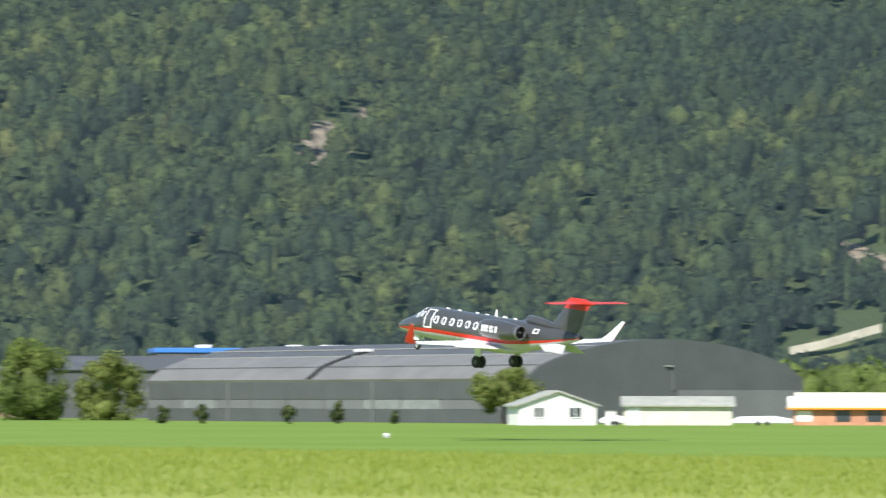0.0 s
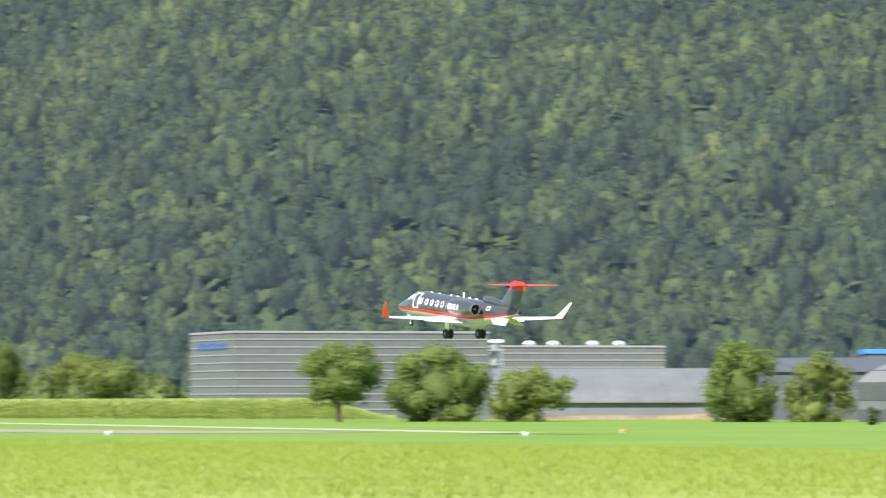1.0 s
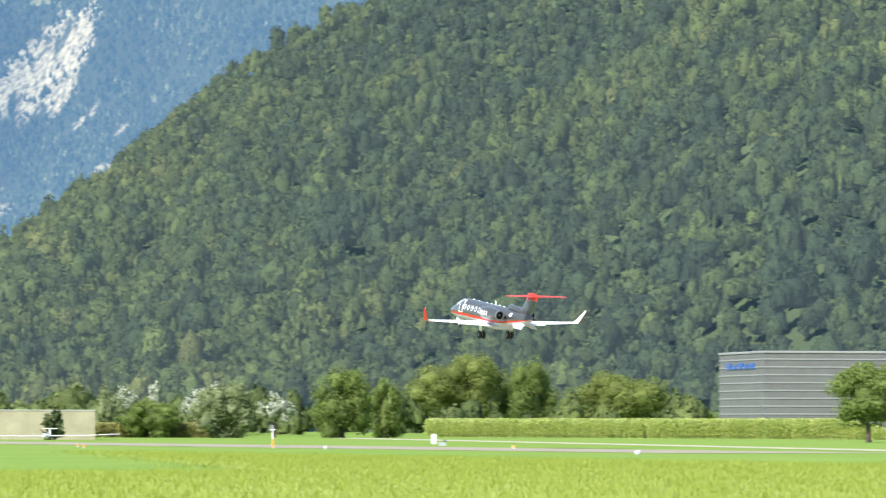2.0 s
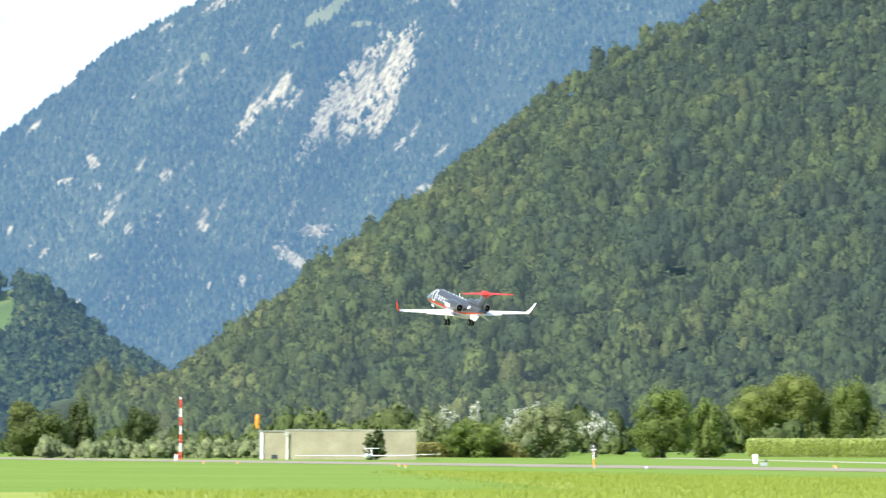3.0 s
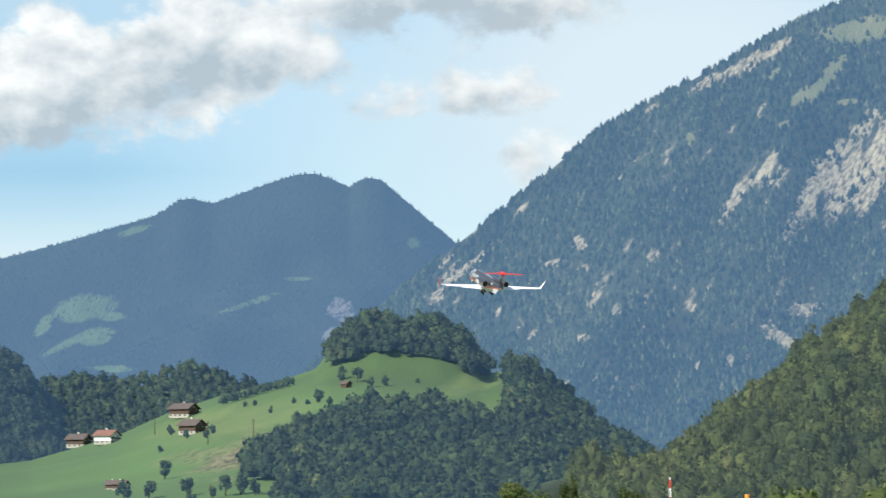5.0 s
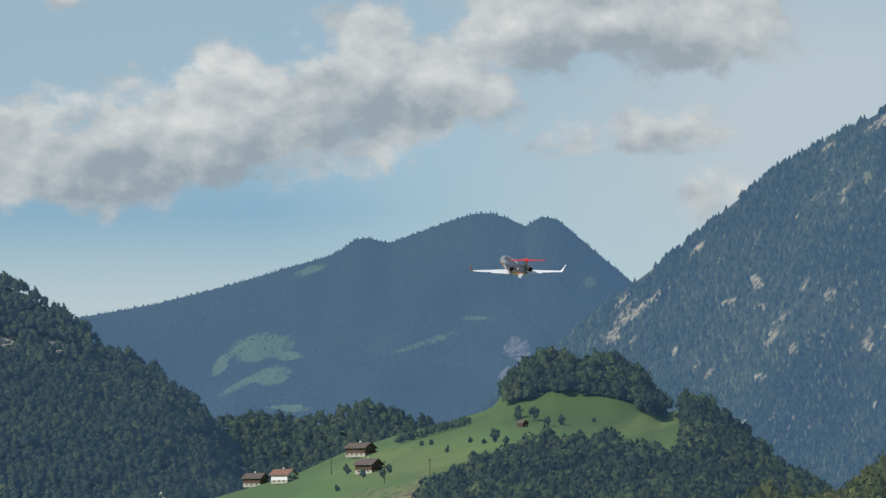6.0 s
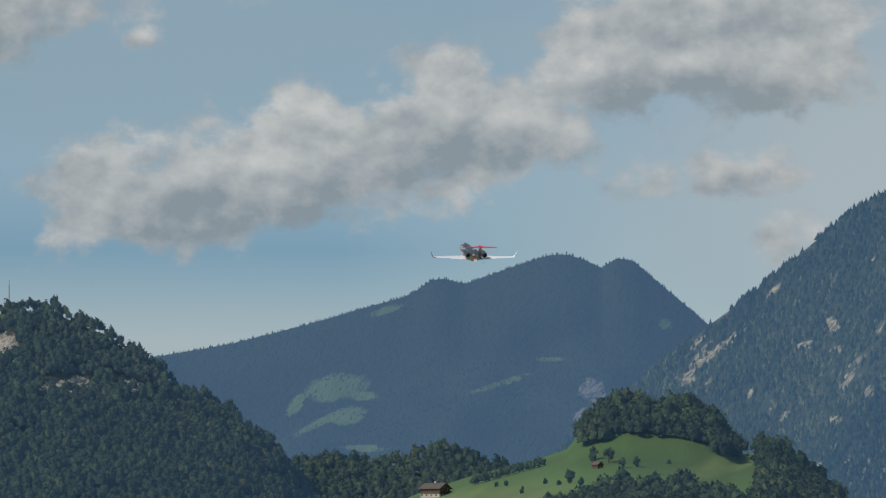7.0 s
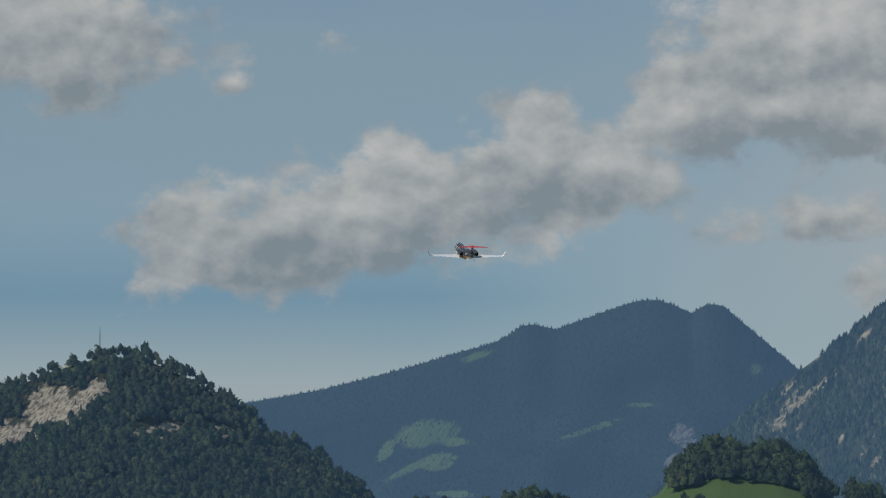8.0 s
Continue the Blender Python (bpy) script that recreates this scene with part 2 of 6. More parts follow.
def raw_mesh(name, verts, faces, mat, tint=None):
    """A mesh of equal faces out of arrays."""
    me = bpy.data.meshes.new(name)
    k = faces.shape[1]
    me.vertices.add(len(verts)), me.loops.add(faces.size), me.polygons.add(len(faces))
    me.vertices.foreach_set("co", np.ascontiguousarray(verts, np.float32).ravel())
    me.loops.foreach_set("vertex_index", np.ascontiguousarray(faces, np.int32).ravel())
    me.polygons.foreach_set("loop_start", np.arange(0, faces.size, k, dtype=np.int32))
    me.polygons.foreach_set("loop_total", np.full(len(faces), k, np.int32))
    if tint is not None:
        me.attributes.new("tint", "FLOAT", "POINT").data.foreach_set("value", np.ascontiguousarray(tint, np.float32))
    me.materials.append(mat)
    me.update(calc_edges=True)
    return me


# ---- trees as woods ----
def ico(sub):
    bm = bmesh.new()
    bmesh.ops.create_icosphere(bm, subdivisions=sub, radius=1.0)
    v, f = np.array([p.co[:] for p in bm.verts]), np.array([[p.index for p in q.verts] for q in bm.faces])
    bm.free()
    return v, f


def leaf_tufts(g, n, size, dirs_z=-0.25, radius=1.0):
    """n small three-cornered tufts on a lumpy ball, as verts and faces."""
    d = g.normal(size=(n * 3, 3))
    d /= np.linalg.norm(d, axis=1, keepdims=True)
    d = d[d[:, 2] > dirs_z][:n]
    n = len(d)
    c = d * radius * g.uniform(0.82, 1.1, (n, 1))
    a = g.normal(size=(n, 3)) + d * 0.2
    a -= (a * d).sum(1, keepdims=True) * d * 0.75
    a /= np.linalg.norm(a, axis=1, keepdims=True)
    b = np.cross(d + 0.5 * g.normal(size=(n, 3)), a)
    b /= np.linalg.norm(b, axis=1, keepdims=True)
    s = size * g.uniform(0.6, 1.3, (n, 1))
    v = np.stack([c + a * s, c - a * s * 0.6 + b * s * 0.8, c - a * s * 0.5 - b * s * 0.9], 1).reshape(-1, 3)
    return v, np.arange(3 * n).reshape(n, 3)


def crown_shape(seed, tufts=46, size=0.26, cores=4, tall=1.05, ragged=0.16):
    """A broad crown of a few lumps with ragged tufts; about one metre in radius, its base near z = 0."""
    g = np.random.default_rng(seed)
    vs, fs, at = [], [], 0
    base_v, base_f = ico(1)
    for k in range(cores):
        a = 2 * np.pi * k / max(1, cores - 1) + g.uniform(-0.4, 0.4)
        rad = 0 if k == 0 else g.uniform(0.38, 0.55)
        c = np.array([np.cos(a) * rad, np.sin(a) * rad, (0.95 if k == 0 else g.uniform(0.45, 0.85))])
        s = 0.62 if k == 0 else g.uniform(0.42, 0.56)
        v = base_v * (1 + ragged * g.normal(size=(len(base_v), 1))) * s * 0.92
        keep = base_f[base_v[base_f].mean(1)[:, 2] > (-0.45 if k == 0 else -0.25)]
        tv, tf = leaf_tufts(g, tufts // cores, size, radius=s * 1.02)
        for vv, ff in ((v, keep), (tv, tf)):
            vs.append((vv + c) * (1, 1, tall)), fs.append(ff + at)
            at += len(vv)
    return np.concatenate(vs), np.concatenate(fs)


def fir_shape(seed, tiers=3, sides=4):
    """A narrow conifer of ragged drooping tiers, one metre high."""
    g = np.random.default_rng(seed)
    vs, fs, at = [], [], 0
    for k in range(tiers):
        z0, z1 = k / tiers * 0.85, min(1.0, (k + 1.7) / tiers * 0.85 + 0.12)
        r = 0.2 * (1 - k / tiers) + 0.035
        a = np.arange(sides) * 2 * np.pi / sides + g.uniform(0, 6)
        rr = r * g.uniform(0.65, 1.2, sides)
        v = np.concatenate([np.stack([np.cos(a) * rr, np.sin(a) * rr, np.full(sides, z0) + g.uniform(-0.03, 0.03, sides)], -1), [[0, 0, z1]]])
        i = np.arange(sides)
        vs.append(v), fs.append(np.stack([i, (i + 1) % sides, np.full(sides, sides)], -1) + at)
        at += sides + 1
    return np.concatenate(vs), np.concatenate(fs)


def woods(name, places, radius, height, mat, shapes, seed=0, tint=None):
    """One mesh of many trees: radius and height a tree."""
    g = np.random.default_rng(seed)
    n = len(places)
    which, turn = g.integers(0, len(shapes), n), g.uniform(0, 2 * np.pi, n)
    tint = g.uniform(0, 1, n) if tint is None else tint
    V, Fc, Tn, at = [], [], [], 0
    for k, (sv, sf) in enumerate(shapes):
        idx = np.nonzero(which == k)[0]
        if not len(idx):
            continue
        c, s = np.cos(turn[idx])[:, None], np.sin(turn[idx])[:, None]
        x = (sv[None, :, 0] * c - sv[None, :, 1] * s) * radius[idx][:, None] + places[idx, 0][:, None]
        y = (sv[None, :, 0] * s + sv[None, :, 1] * c) * radius[idx][:, None] + places[idx, 1][:, None]
        z = sv[None, :, 2] * height[idx][:, None] + places[idx, 2][:, None]
        V.append(np.stack([x, y, z], -1).reshape(-1, 3))
        Fc.append((sf[None] + (np.arange(len(idx)) * len(sv))[:, None, None]).reshape(-1, 3) + at)
        Tn.append(np.repeat(tint[idx], len(sv)))
        at += len(idx) * len(sv)
    ob = new(name, raw_mesh(name, np.concatenate(V), np.concatenate(Fc), mat, np.concatenate(Tn)))
    return ob


BROAD = [crown_shape(s, cores=3, tufts=84, size=0.15, ragged=0.3) for s in range(12)]
DENSE = [crown_shape(60 + s, cores=4, tufts=110, size=0.14) for s in range(6)]
LIGHT = [crown_shape(40 + s, cores=3, tufts=36, size=0.19, tall=0.95, ragged=0.28) for s in range(8)]
FARFIRS = [fir_shape(s, 2, 4) for s in range(8)]
TALLFIRS = [fir_shape(30 + s, 5, 7) for s in range(5)]


# ---- making meshes ----
def part(name, bm, mat, parent, label=""):
    """One bmesh as one mesh object under a thing or part."""
    me = bpy.data.meshes.new(name)
    bmesh.ops.recalc_face_normals(bm, faces=bm.faces)
    bm.to_mesh(me)
    bm.free()
    me.materials.append(mat)
    ob = new(name, me)
    ob.parent = parent
    return tagged(ob, label)


def shade(ob, angle=35):
    me = ob.data
    me.polygons.foreach_set("use_smooth", [True] * len(me.polygons))
    me.set_sharp_from_angle(angle=radians(angle))
    return ob


def loft(rings, close=True, caps=True):
    """Skin over rings of equal counts of points."""
    bm = bmesh.new()
    vs = [[bm.verts.new(p) for p in r] for r in rings]
    n = len(rings[0])
    for a, b in zip(vs, vs[1:]):
        for i in range(n if close else n - 1):
            bm.faces.new((a[i], a[(i + 1) % n], b[(i + 1) % n], b[i]))
    if caps:
        bm.faces.new(vs[0]), bm.faces.new(vs[-1])
    return bm


def box(bm, x0, x1, y0, y1, z0, z1, bevel=0.0, m=None):
    got = bmesh.ops.create_cube(bm, size=1.0)["verts"]
    for v in got:
        v.co = ((x0 + x1) / 2 + v.co.x * (x1 - x0), (y0 + y1) / 2 + v.co.y * (y1 - y0), (z0 + z1) / 2 + v.co.z * (z1 - z0))
    if bevel:
        edges = {e for v in got for e in v.link_edges}
        bmesh.ops.bevel(bm, geom=list(edges), offset=bevel, segments=2, affect="EDGES", profile=0.6)
    if m is not None:
        bmesh.ops.transform(bm, matrix=m, verts=[v for v in bm.verts])
    return bm


def cube(*a, **k):
    return box(bmesh.new(), *a, **k)


def tube(p, q, r0, r1=None, n=12):
    """A round bar from p to q."""
    p, q, r1 = Vector(p), Vector(q), r0 if r1 is None else r1
    z = (q - p).normalized()
    x = z.orthogonal().normalized()
    y = z.cross(x)
    return loft([[c + (x * math.cos(a) + y * math.sin(a)) * r for a in [2 * math.pi * i / n for i in range(n)]] for c, r in ((p, r0), (q, r1))])


def foil(lead, chord, thick, n=14, up=Vector((0, 0, 1))):
    """A wing section: lead point, chord backwards (-y), thickness along up."""
    pts = []
    for i in range(n):
        a = 2 * math.pi * i / n
        c = (1 - math.cos(a)) / 2
        t = (2.6 * math.sqrt(max(c, 0)) * (1 - c) ** 0.9) * thick / 2 * (1 if a < math.pi else -0.75)
        pts.append(Vector(lead) + Vector((0, -c * chord, 0)) + up * t)
    return pts


def foil_y(lead, chord, thick, n=10):
    """A wing section for a wing along x, with its nose towards -y; lead is (x, z)."""
    return [Vector((lead[0], -0.4 * chord - v.y, lead[1] + v.z)) for v in foil((0, 0, 0), chord, thick, n)]


jet_like_black = mat_paint("black rubber", (0.02, 0.02, 0.02), 0.85, 0.0, 5.0, 0.2)


# ---- the land ----
near = Hill([(-32, 6.9), (-25, 7.4), (-15, 7.6), (-9, 7.0), (-6.3, 5.8), (-4.6, 4.92), (-3.24, 4.18), (-2.3, 3.5), (-1.5, 2.8),
             (-0.71, 2.24), (0.0, 1.72), (0.43, 1.38), (0.95, 0.95), (1.5, 0.55), (2.2, 0.22), (3.0, 0.05)],
            [(-32, 900), (-10, 1000), (-4, 1150), (3, 1250)], [(-32, 2000), (-12, 2200), (-4, 2100), (3, 1700)], 0.9, 8, 3, ribs=9.0)
knoll = Hill([(0.6, 0.0), (1.45, 0.5), (2.29, 1.0), (2.8, 1.45), (3.15, 1.75), (3.4, 1.8), (3.7, 1.75), (4.2, 1.84), (4.9, 1.9), (5.52, 1.86), (6.3, 1.62),
              (6.8, 1.5), (7.4, 1.3), (8.0, 1.03), (9.0, 0.75), (10.5, 0.6), (13, 0.4)],
             [(0, 1900), (4, 1750), (13, 1700)], 2500, 0.8, 4, 5, 160, [(3.62, 0), (3.75, 6), (3.95, 12), (4.2, 17), (4.9, 17), (5.3, 12), (5.5, 6), (5.65, 0)])
middle = Hill([(5.2, 0.8), (6.0, 1.26), (6.38, 1.53), (7.05, 1.79), (7.6, 1.65), (8.0, 1.57), (8.35, 1.68), (8.9, 1.56), (9.8, 1.1), (11.5, 0.7)], 2700, 3100, 0.8, 4, 6)
antenna = Hill([(8.4, 0.9), (8.94, 1.62), (9.14, 1.88), (9.7, 2.23), (10.2, 2.5), (10.6, 2.82), (11.14, 3.16), (11.67, 3.39), (12.2, 3.42), (12.8, 3.24), (13.4, 2.98), (15, 2.4), (18, 1.8)],
               2400, 3000, 0.75, 6, 7, ribs=8.0)
east = Hill([(-6.5, 6.85), (-4, 6.7), (-1.2, 6.3), (-0.3, 6.0), (0.155, 5.79), (0.955, 5.32), (1.62, 4.99), (2.29, 4.64), (2.75, 4.25), (3.42, 3.7), (3.95, 3.3),
             (4.65, 2.75), (5.3, 2.15), (6.0, 1.7), (7.5, 0.9)], 3300, 4250, 0.95, 24, 8, 110, ribs=26.0, even=0.5)
west = Hill([(1.5, 2.5), (3.4, 2.9), (3.975, 3.3), (4.41, 3.67), (4.675, 3.89), (4.85, 4.05), (4.995, 4.08), (5.1, 4.06), (5.24, 3.97), (5.45, 4.07), (5.64, 4.13), (5.85, 4.12), (6.14, 4.03), (6.6, 3.87), (6.84, 3.78), (6.95, 3.8), (7.11, 3.84), (7.25, 3.82), (7.45, 3.68), (7.61, 3.61),
             (8.2, 3.44), (8.74, 3.28), (9.6, 3.06), (10.54, 2.89), (12, 2.72), (16, 2.6)], 3900, 4650, 0.9, 16, 9, 60, ribs=12.0, even=0.7)

# haze colours that the leaves and soil of the hills give off
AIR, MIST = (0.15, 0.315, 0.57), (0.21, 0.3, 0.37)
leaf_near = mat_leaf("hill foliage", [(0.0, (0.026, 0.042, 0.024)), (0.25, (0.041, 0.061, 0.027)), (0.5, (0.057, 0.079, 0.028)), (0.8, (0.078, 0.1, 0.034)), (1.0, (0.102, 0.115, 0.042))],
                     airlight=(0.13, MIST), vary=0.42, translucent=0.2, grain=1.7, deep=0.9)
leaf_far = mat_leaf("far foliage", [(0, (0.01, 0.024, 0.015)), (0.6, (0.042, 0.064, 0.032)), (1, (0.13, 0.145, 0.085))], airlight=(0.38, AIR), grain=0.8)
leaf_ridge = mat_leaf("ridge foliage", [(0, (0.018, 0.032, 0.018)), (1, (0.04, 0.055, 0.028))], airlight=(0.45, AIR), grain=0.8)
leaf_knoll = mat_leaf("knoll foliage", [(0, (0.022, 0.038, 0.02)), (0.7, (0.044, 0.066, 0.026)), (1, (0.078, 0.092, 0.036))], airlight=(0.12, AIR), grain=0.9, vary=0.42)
# darker than the knoll's: spruce-dark leaves, with cloud shade put into the colour
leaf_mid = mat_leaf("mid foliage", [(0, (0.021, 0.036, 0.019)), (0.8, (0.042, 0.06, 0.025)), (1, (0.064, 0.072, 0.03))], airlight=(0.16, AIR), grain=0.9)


def mat_land(name, base, air, scale, rock=(0.42, 0.4, 0.36), grass=(0.13, 0.2, 0.05), bump=6.0, soft=0.12, lean=28):
    """Forest floor with bare rock and pasture where the marks say so, their rims broken by noise."""
    m, nodes, links, b = material(name, 0.95)
    n1 = noise_node(nodes, links, scale, 6, stretch=(1.7, 0.25, 0.45), rough=0.72, tilt=lean)
    n2 = noise_node(nodes, links, scale * 0.2, 4)
    n3 = noise_node(nodes, links, scale * 8, 5, stretch=(1.6, 0.25, 0.4), rough=0.7, tilt=lean)
    col = ramp(nodes, links, n2, [(0.3, tuple(c * 0.7 for c in base)), (0.7, tuple(c * 1.3 for c in base))])
    rocks = ramp(nodes, links, n3, [(0.4, tuple(c * 0.22 for c in rock)), (0.49, tuple(c * 0.85 for c in rock)), (0.6, tuple(min(1, c * 1.35) for c in rock))])
    grasses = ramp(nodes, links, n1, [(0.3, tuple(c * 0.8 for c in grass)), (0.7, (grass[0] * 1.35, grass[1] * 1.15, grass[2] * 1.2))])
    for mark, paint, amp in (("pasture", grasses, 1.3), ("rock", rocks, 3.4)):
        at, ma, mr = nodes.new("ShaderNodeAttribute"), nodes.new("ShaderNodeMath"), nodes.new("ShaderNodeMapRange")
        at.attribute_name = mark
        ma.operation = "MULTIPLY_ADD"
        links.new(n1, ma.inputs[0])
        ma.inputs[1].default_value = amp
        links.new(at.outputs["Fac"], ma.inputs[2])
        links.new(ma.outputs[0], mr.inputs["Value"])
        mid = amp * 0.5 + (0.22 if mark == "rock" else 0.1)
        mr.inputs["From Min"].default_value, mr.inputs["From Max"].default_value = mid - soft, mid + soft
        col = blend(nodes, links, mr.outputs["Result"], col, paint)
    links.new(col, b.inputs["Base Color"])
    relief(nodes, links, b, n3, 0.8, bump)
    # haze put in as emission
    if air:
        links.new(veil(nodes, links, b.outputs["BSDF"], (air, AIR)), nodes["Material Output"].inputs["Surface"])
    return m


NEAR_ROCK = [(-19.011, 3.253, 0.9, 0.24, 26), (-18.578, 3.013, 0.45, 0.3, 20), (-19.878, 4.199, 0.12, 0.5, 0), (-24.338, 1.954, 0.6, 0.22, -25), (-24.801, 1.661, 0.6, 0.24, -20)]
NEAR_GRASS = [(-25.000, 1.508, 0.6, 0.25, -8), (-24.569, 0.661, 0.9, 0.16, 16)]
CLIFF = [(12.759, 2.809, 0.45, 0.36, 20), (12.296, 2.977, 0.2, 0.26, -50), (13.253, 2.508, 0.4, 0.2, 20), (11.529, 2.547, 0.5, 0.11, 5), (10.798, 2.549, 0.25, 0.08, -10), (10.730, 2.317, 0.2, 0.05, 0)]
CLIFF_GRASS = [(12.531, 3.376, 0.5, 0.14, 12), (9.665, 1.534, 0.12, 0.1, 0), (9.100, 1.450, 0.2, 0.06, 10)]
EAST_ROCK = [(-0.253, 3.906, 0.72, 0.17, 58), (-0.655, 4.137, 0.85, 0.26, 58), (-1.057, 4.435, 0.55, 0.2, 62), (-0.885, 3.836, 0.4, 0.14, 60), (0.613, 3.910, 0.5, 0.12, 58), (0.345, 4.142, 0.34, 0.12, 60),
             (1.005, 5.176, 0.3, 0.08, 25), (0.602, 5.361, 0.45, 0.1, 28), (0.200, 5.558, 0.3, 0.1, 35), (1.641, 4.893, 0.2, 0.06, 25), (2.519, 3.286, 0.14, 0.14, 60), (2.853, 3.054, 0.2, 0.06, 15),
             (2.487, 3.006, 0.2, 0.07, 15), (3.954, 2.926, 0.55, 0.06, 40), (4.222, 2.661, 0.3, 0.1, 50), (-1.376, 3.001, 0.25, 0.08, 25), (0.159, 2.142, 0.4, 0.12, -30), (-0.110, 2.507, 0.3, 0.08, 10),
             (2.491, 2.173, 0.12, 0.1, 30), (3.090, 2.222, 0.14, 0.06, 45), (1.652, 3.148, 0.14, 0.12, 20), (-1.990, 4.697, 0.25, 0.06, 70), (-1.763, 5.197, 0.2, 0.1, 60), (-1.535, 5.597, 0.3, 0.1, 60), (1.222, 2.547, 0.1, 0.1, 0),
             (1.757, 2.316, 0.12, 0.06, 50), (3.489, 2.491, 0.14, 0.05, 60), (0.759, 1.912, 0.16, 0.1, 80)]
EAST_ROCK = [(a, e, l * (1 if l > 0.25 else 0.8), w * (1 if l > 0.25 else 0.8), t) for a, e, l, w, t in EAST_ROCK]
# small broken outcrops strewn in leaning bands over the mountain
g = np.random.default_rng(19)
OUTCROPS = []
for k in range(120):
    a = -2.6 + (k % 10) * 0.72 + g.normal(0, 0.28)
    OUTCROPS.append((a, 1.3 + g.uniform(0, 1) ** 1.2 * min(4.0, 5.0 - 0.62 * max(a, 0)), g.uniform(0.1, 0.3), g.uniform(0.03, 0.08), g.uniform(40, 70)))
EAST_GRASS = [(-0.398, 5.203, 0.5, 0.1, 48), (-0.096, 5.005, 0.2, 0.08, 40), (-0.804, 5.766, 0.55, 0.16, 8), (0.202, 5.272, 0.16, 0.05, 40), (-0.629, 4.923, 0.24, 0.04, 10), (-1.803, 5.728, 0.4, 0.12, 40),
              (-2.299, 5.527, 0.2, 0.14, 50), (1.210, 4.512, 0.06, 0.1, 0), (0.107, 4.673, 0.12, 0.04, 20)]
WEST_GRASS = [(8.374, 2.538, 0.4, 0.17, 12), (8.040, 2.440, 0.2, 0.05, 0), (8.538, 2.138, 0.45, 0.05, 28), (8.205, 2.206, 0.22, 0.1, 20), (8.839, 2.336, 0.18, 0.08, 55), (6.374, 2.614, 0.45, 0.04, 18),
              (7.779, 3.454, 0.25, 0.05, 20), (4.476, 3.302, 0.1, 0.08, 0), (8.036, 1.828, 0.3, 0.05, 0), (5.841, 2.883, 0.2, 0.03, 0)]
WEST_ROCK = [(5.320, 2.486, 0.18, 0.16, 0), (5.439, 2.252, 0.2, 0.08, 20)]

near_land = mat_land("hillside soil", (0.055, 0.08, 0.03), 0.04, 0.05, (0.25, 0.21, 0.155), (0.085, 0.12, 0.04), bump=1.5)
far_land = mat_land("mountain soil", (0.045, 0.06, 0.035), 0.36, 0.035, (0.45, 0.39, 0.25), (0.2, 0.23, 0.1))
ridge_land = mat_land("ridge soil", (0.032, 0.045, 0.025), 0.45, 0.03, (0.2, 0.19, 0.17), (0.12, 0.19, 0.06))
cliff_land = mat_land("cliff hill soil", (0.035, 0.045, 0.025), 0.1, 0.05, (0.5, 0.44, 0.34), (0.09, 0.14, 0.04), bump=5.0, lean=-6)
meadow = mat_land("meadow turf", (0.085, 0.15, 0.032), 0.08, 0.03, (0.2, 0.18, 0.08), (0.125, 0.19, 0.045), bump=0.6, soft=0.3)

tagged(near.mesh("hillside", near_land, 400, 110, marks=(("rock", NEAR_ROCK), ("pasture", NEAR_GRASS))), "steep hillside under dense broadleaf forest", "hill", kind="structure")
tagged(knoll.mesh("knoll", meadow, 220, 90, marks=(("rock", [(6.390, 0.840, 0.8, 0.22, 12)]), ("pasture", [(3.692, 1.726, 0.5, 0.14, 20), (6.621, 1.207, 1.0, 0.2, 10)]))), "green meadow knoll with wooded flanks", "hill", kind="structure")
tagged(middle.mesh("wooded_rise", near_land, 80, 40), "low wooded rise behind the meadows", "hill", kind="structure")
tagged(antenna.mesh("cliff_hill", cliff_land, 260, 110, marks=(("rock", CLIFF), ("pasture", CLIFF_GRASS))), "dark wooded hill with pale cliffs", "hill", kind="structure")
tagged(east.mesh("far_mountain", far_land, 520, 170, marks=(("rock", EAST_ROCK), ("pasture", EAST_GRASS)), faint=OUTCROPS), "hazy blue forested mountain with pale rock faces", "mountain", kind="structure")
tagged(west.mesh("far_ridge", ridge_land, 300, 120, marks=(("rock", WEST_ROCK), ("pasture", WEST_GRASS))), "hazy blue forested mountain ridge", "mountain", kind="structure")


def bare(spots, limit=0.12, jitter=0.18):
    """Keeps trees off rock and pasture."""
    def keep(p, az, u, g):
        return spread(*azel(p), spots) + g.normal(0, jitter, len(az)) < limit
    return keep


def scatter(hill, n, a0, a1, u0, u1, seed, keep=None):
    g = np.random.default_rng(seed)
    k = np.arange(n)                                 # an even, unrepeating spread with some jitter
    az = a0 + (a1 - a0) * ((0.7548777 * k + g.normal(0, 0.002, n)) % 1)
    u = u0 + (u1 - u0) * ((0.5698403 * k + g.normal(0, 0.003, n)) % 1)
    p = hill.place(az, u)
    if keep is not None:
        k = keep(p, az, u, g)
        p, az, u = p[k], az[k], u[k]
    return p, az, u


def sized(g, n, lo, hi):
    return lo + (hi - lo) * g.beta(1.6, 2.4, n)


def plant(name, hill, n, a0, a1, u0, u1, mat, lo, hi, seed, shapes, tall=1.15, keep=None, label="", light=None):
    g = np.random.default_rng(seed + 100)
    p, az, u = scatter(hill, n, a0, a1, u0, u1, seed, keep)
    r = sized(g, len(p), lo, hi)
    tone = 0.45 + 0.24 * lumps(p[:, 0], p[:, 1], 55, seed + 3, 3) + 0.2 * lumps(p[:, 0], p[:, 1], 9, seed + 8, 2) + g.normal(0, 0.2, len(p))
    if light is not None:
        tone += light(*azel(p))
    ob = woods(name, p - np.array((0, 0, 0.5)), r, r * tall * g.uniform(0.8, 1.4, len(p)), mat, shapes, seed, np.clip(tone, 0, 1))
    return tagged(ob, label, "forest", kind="stuff")


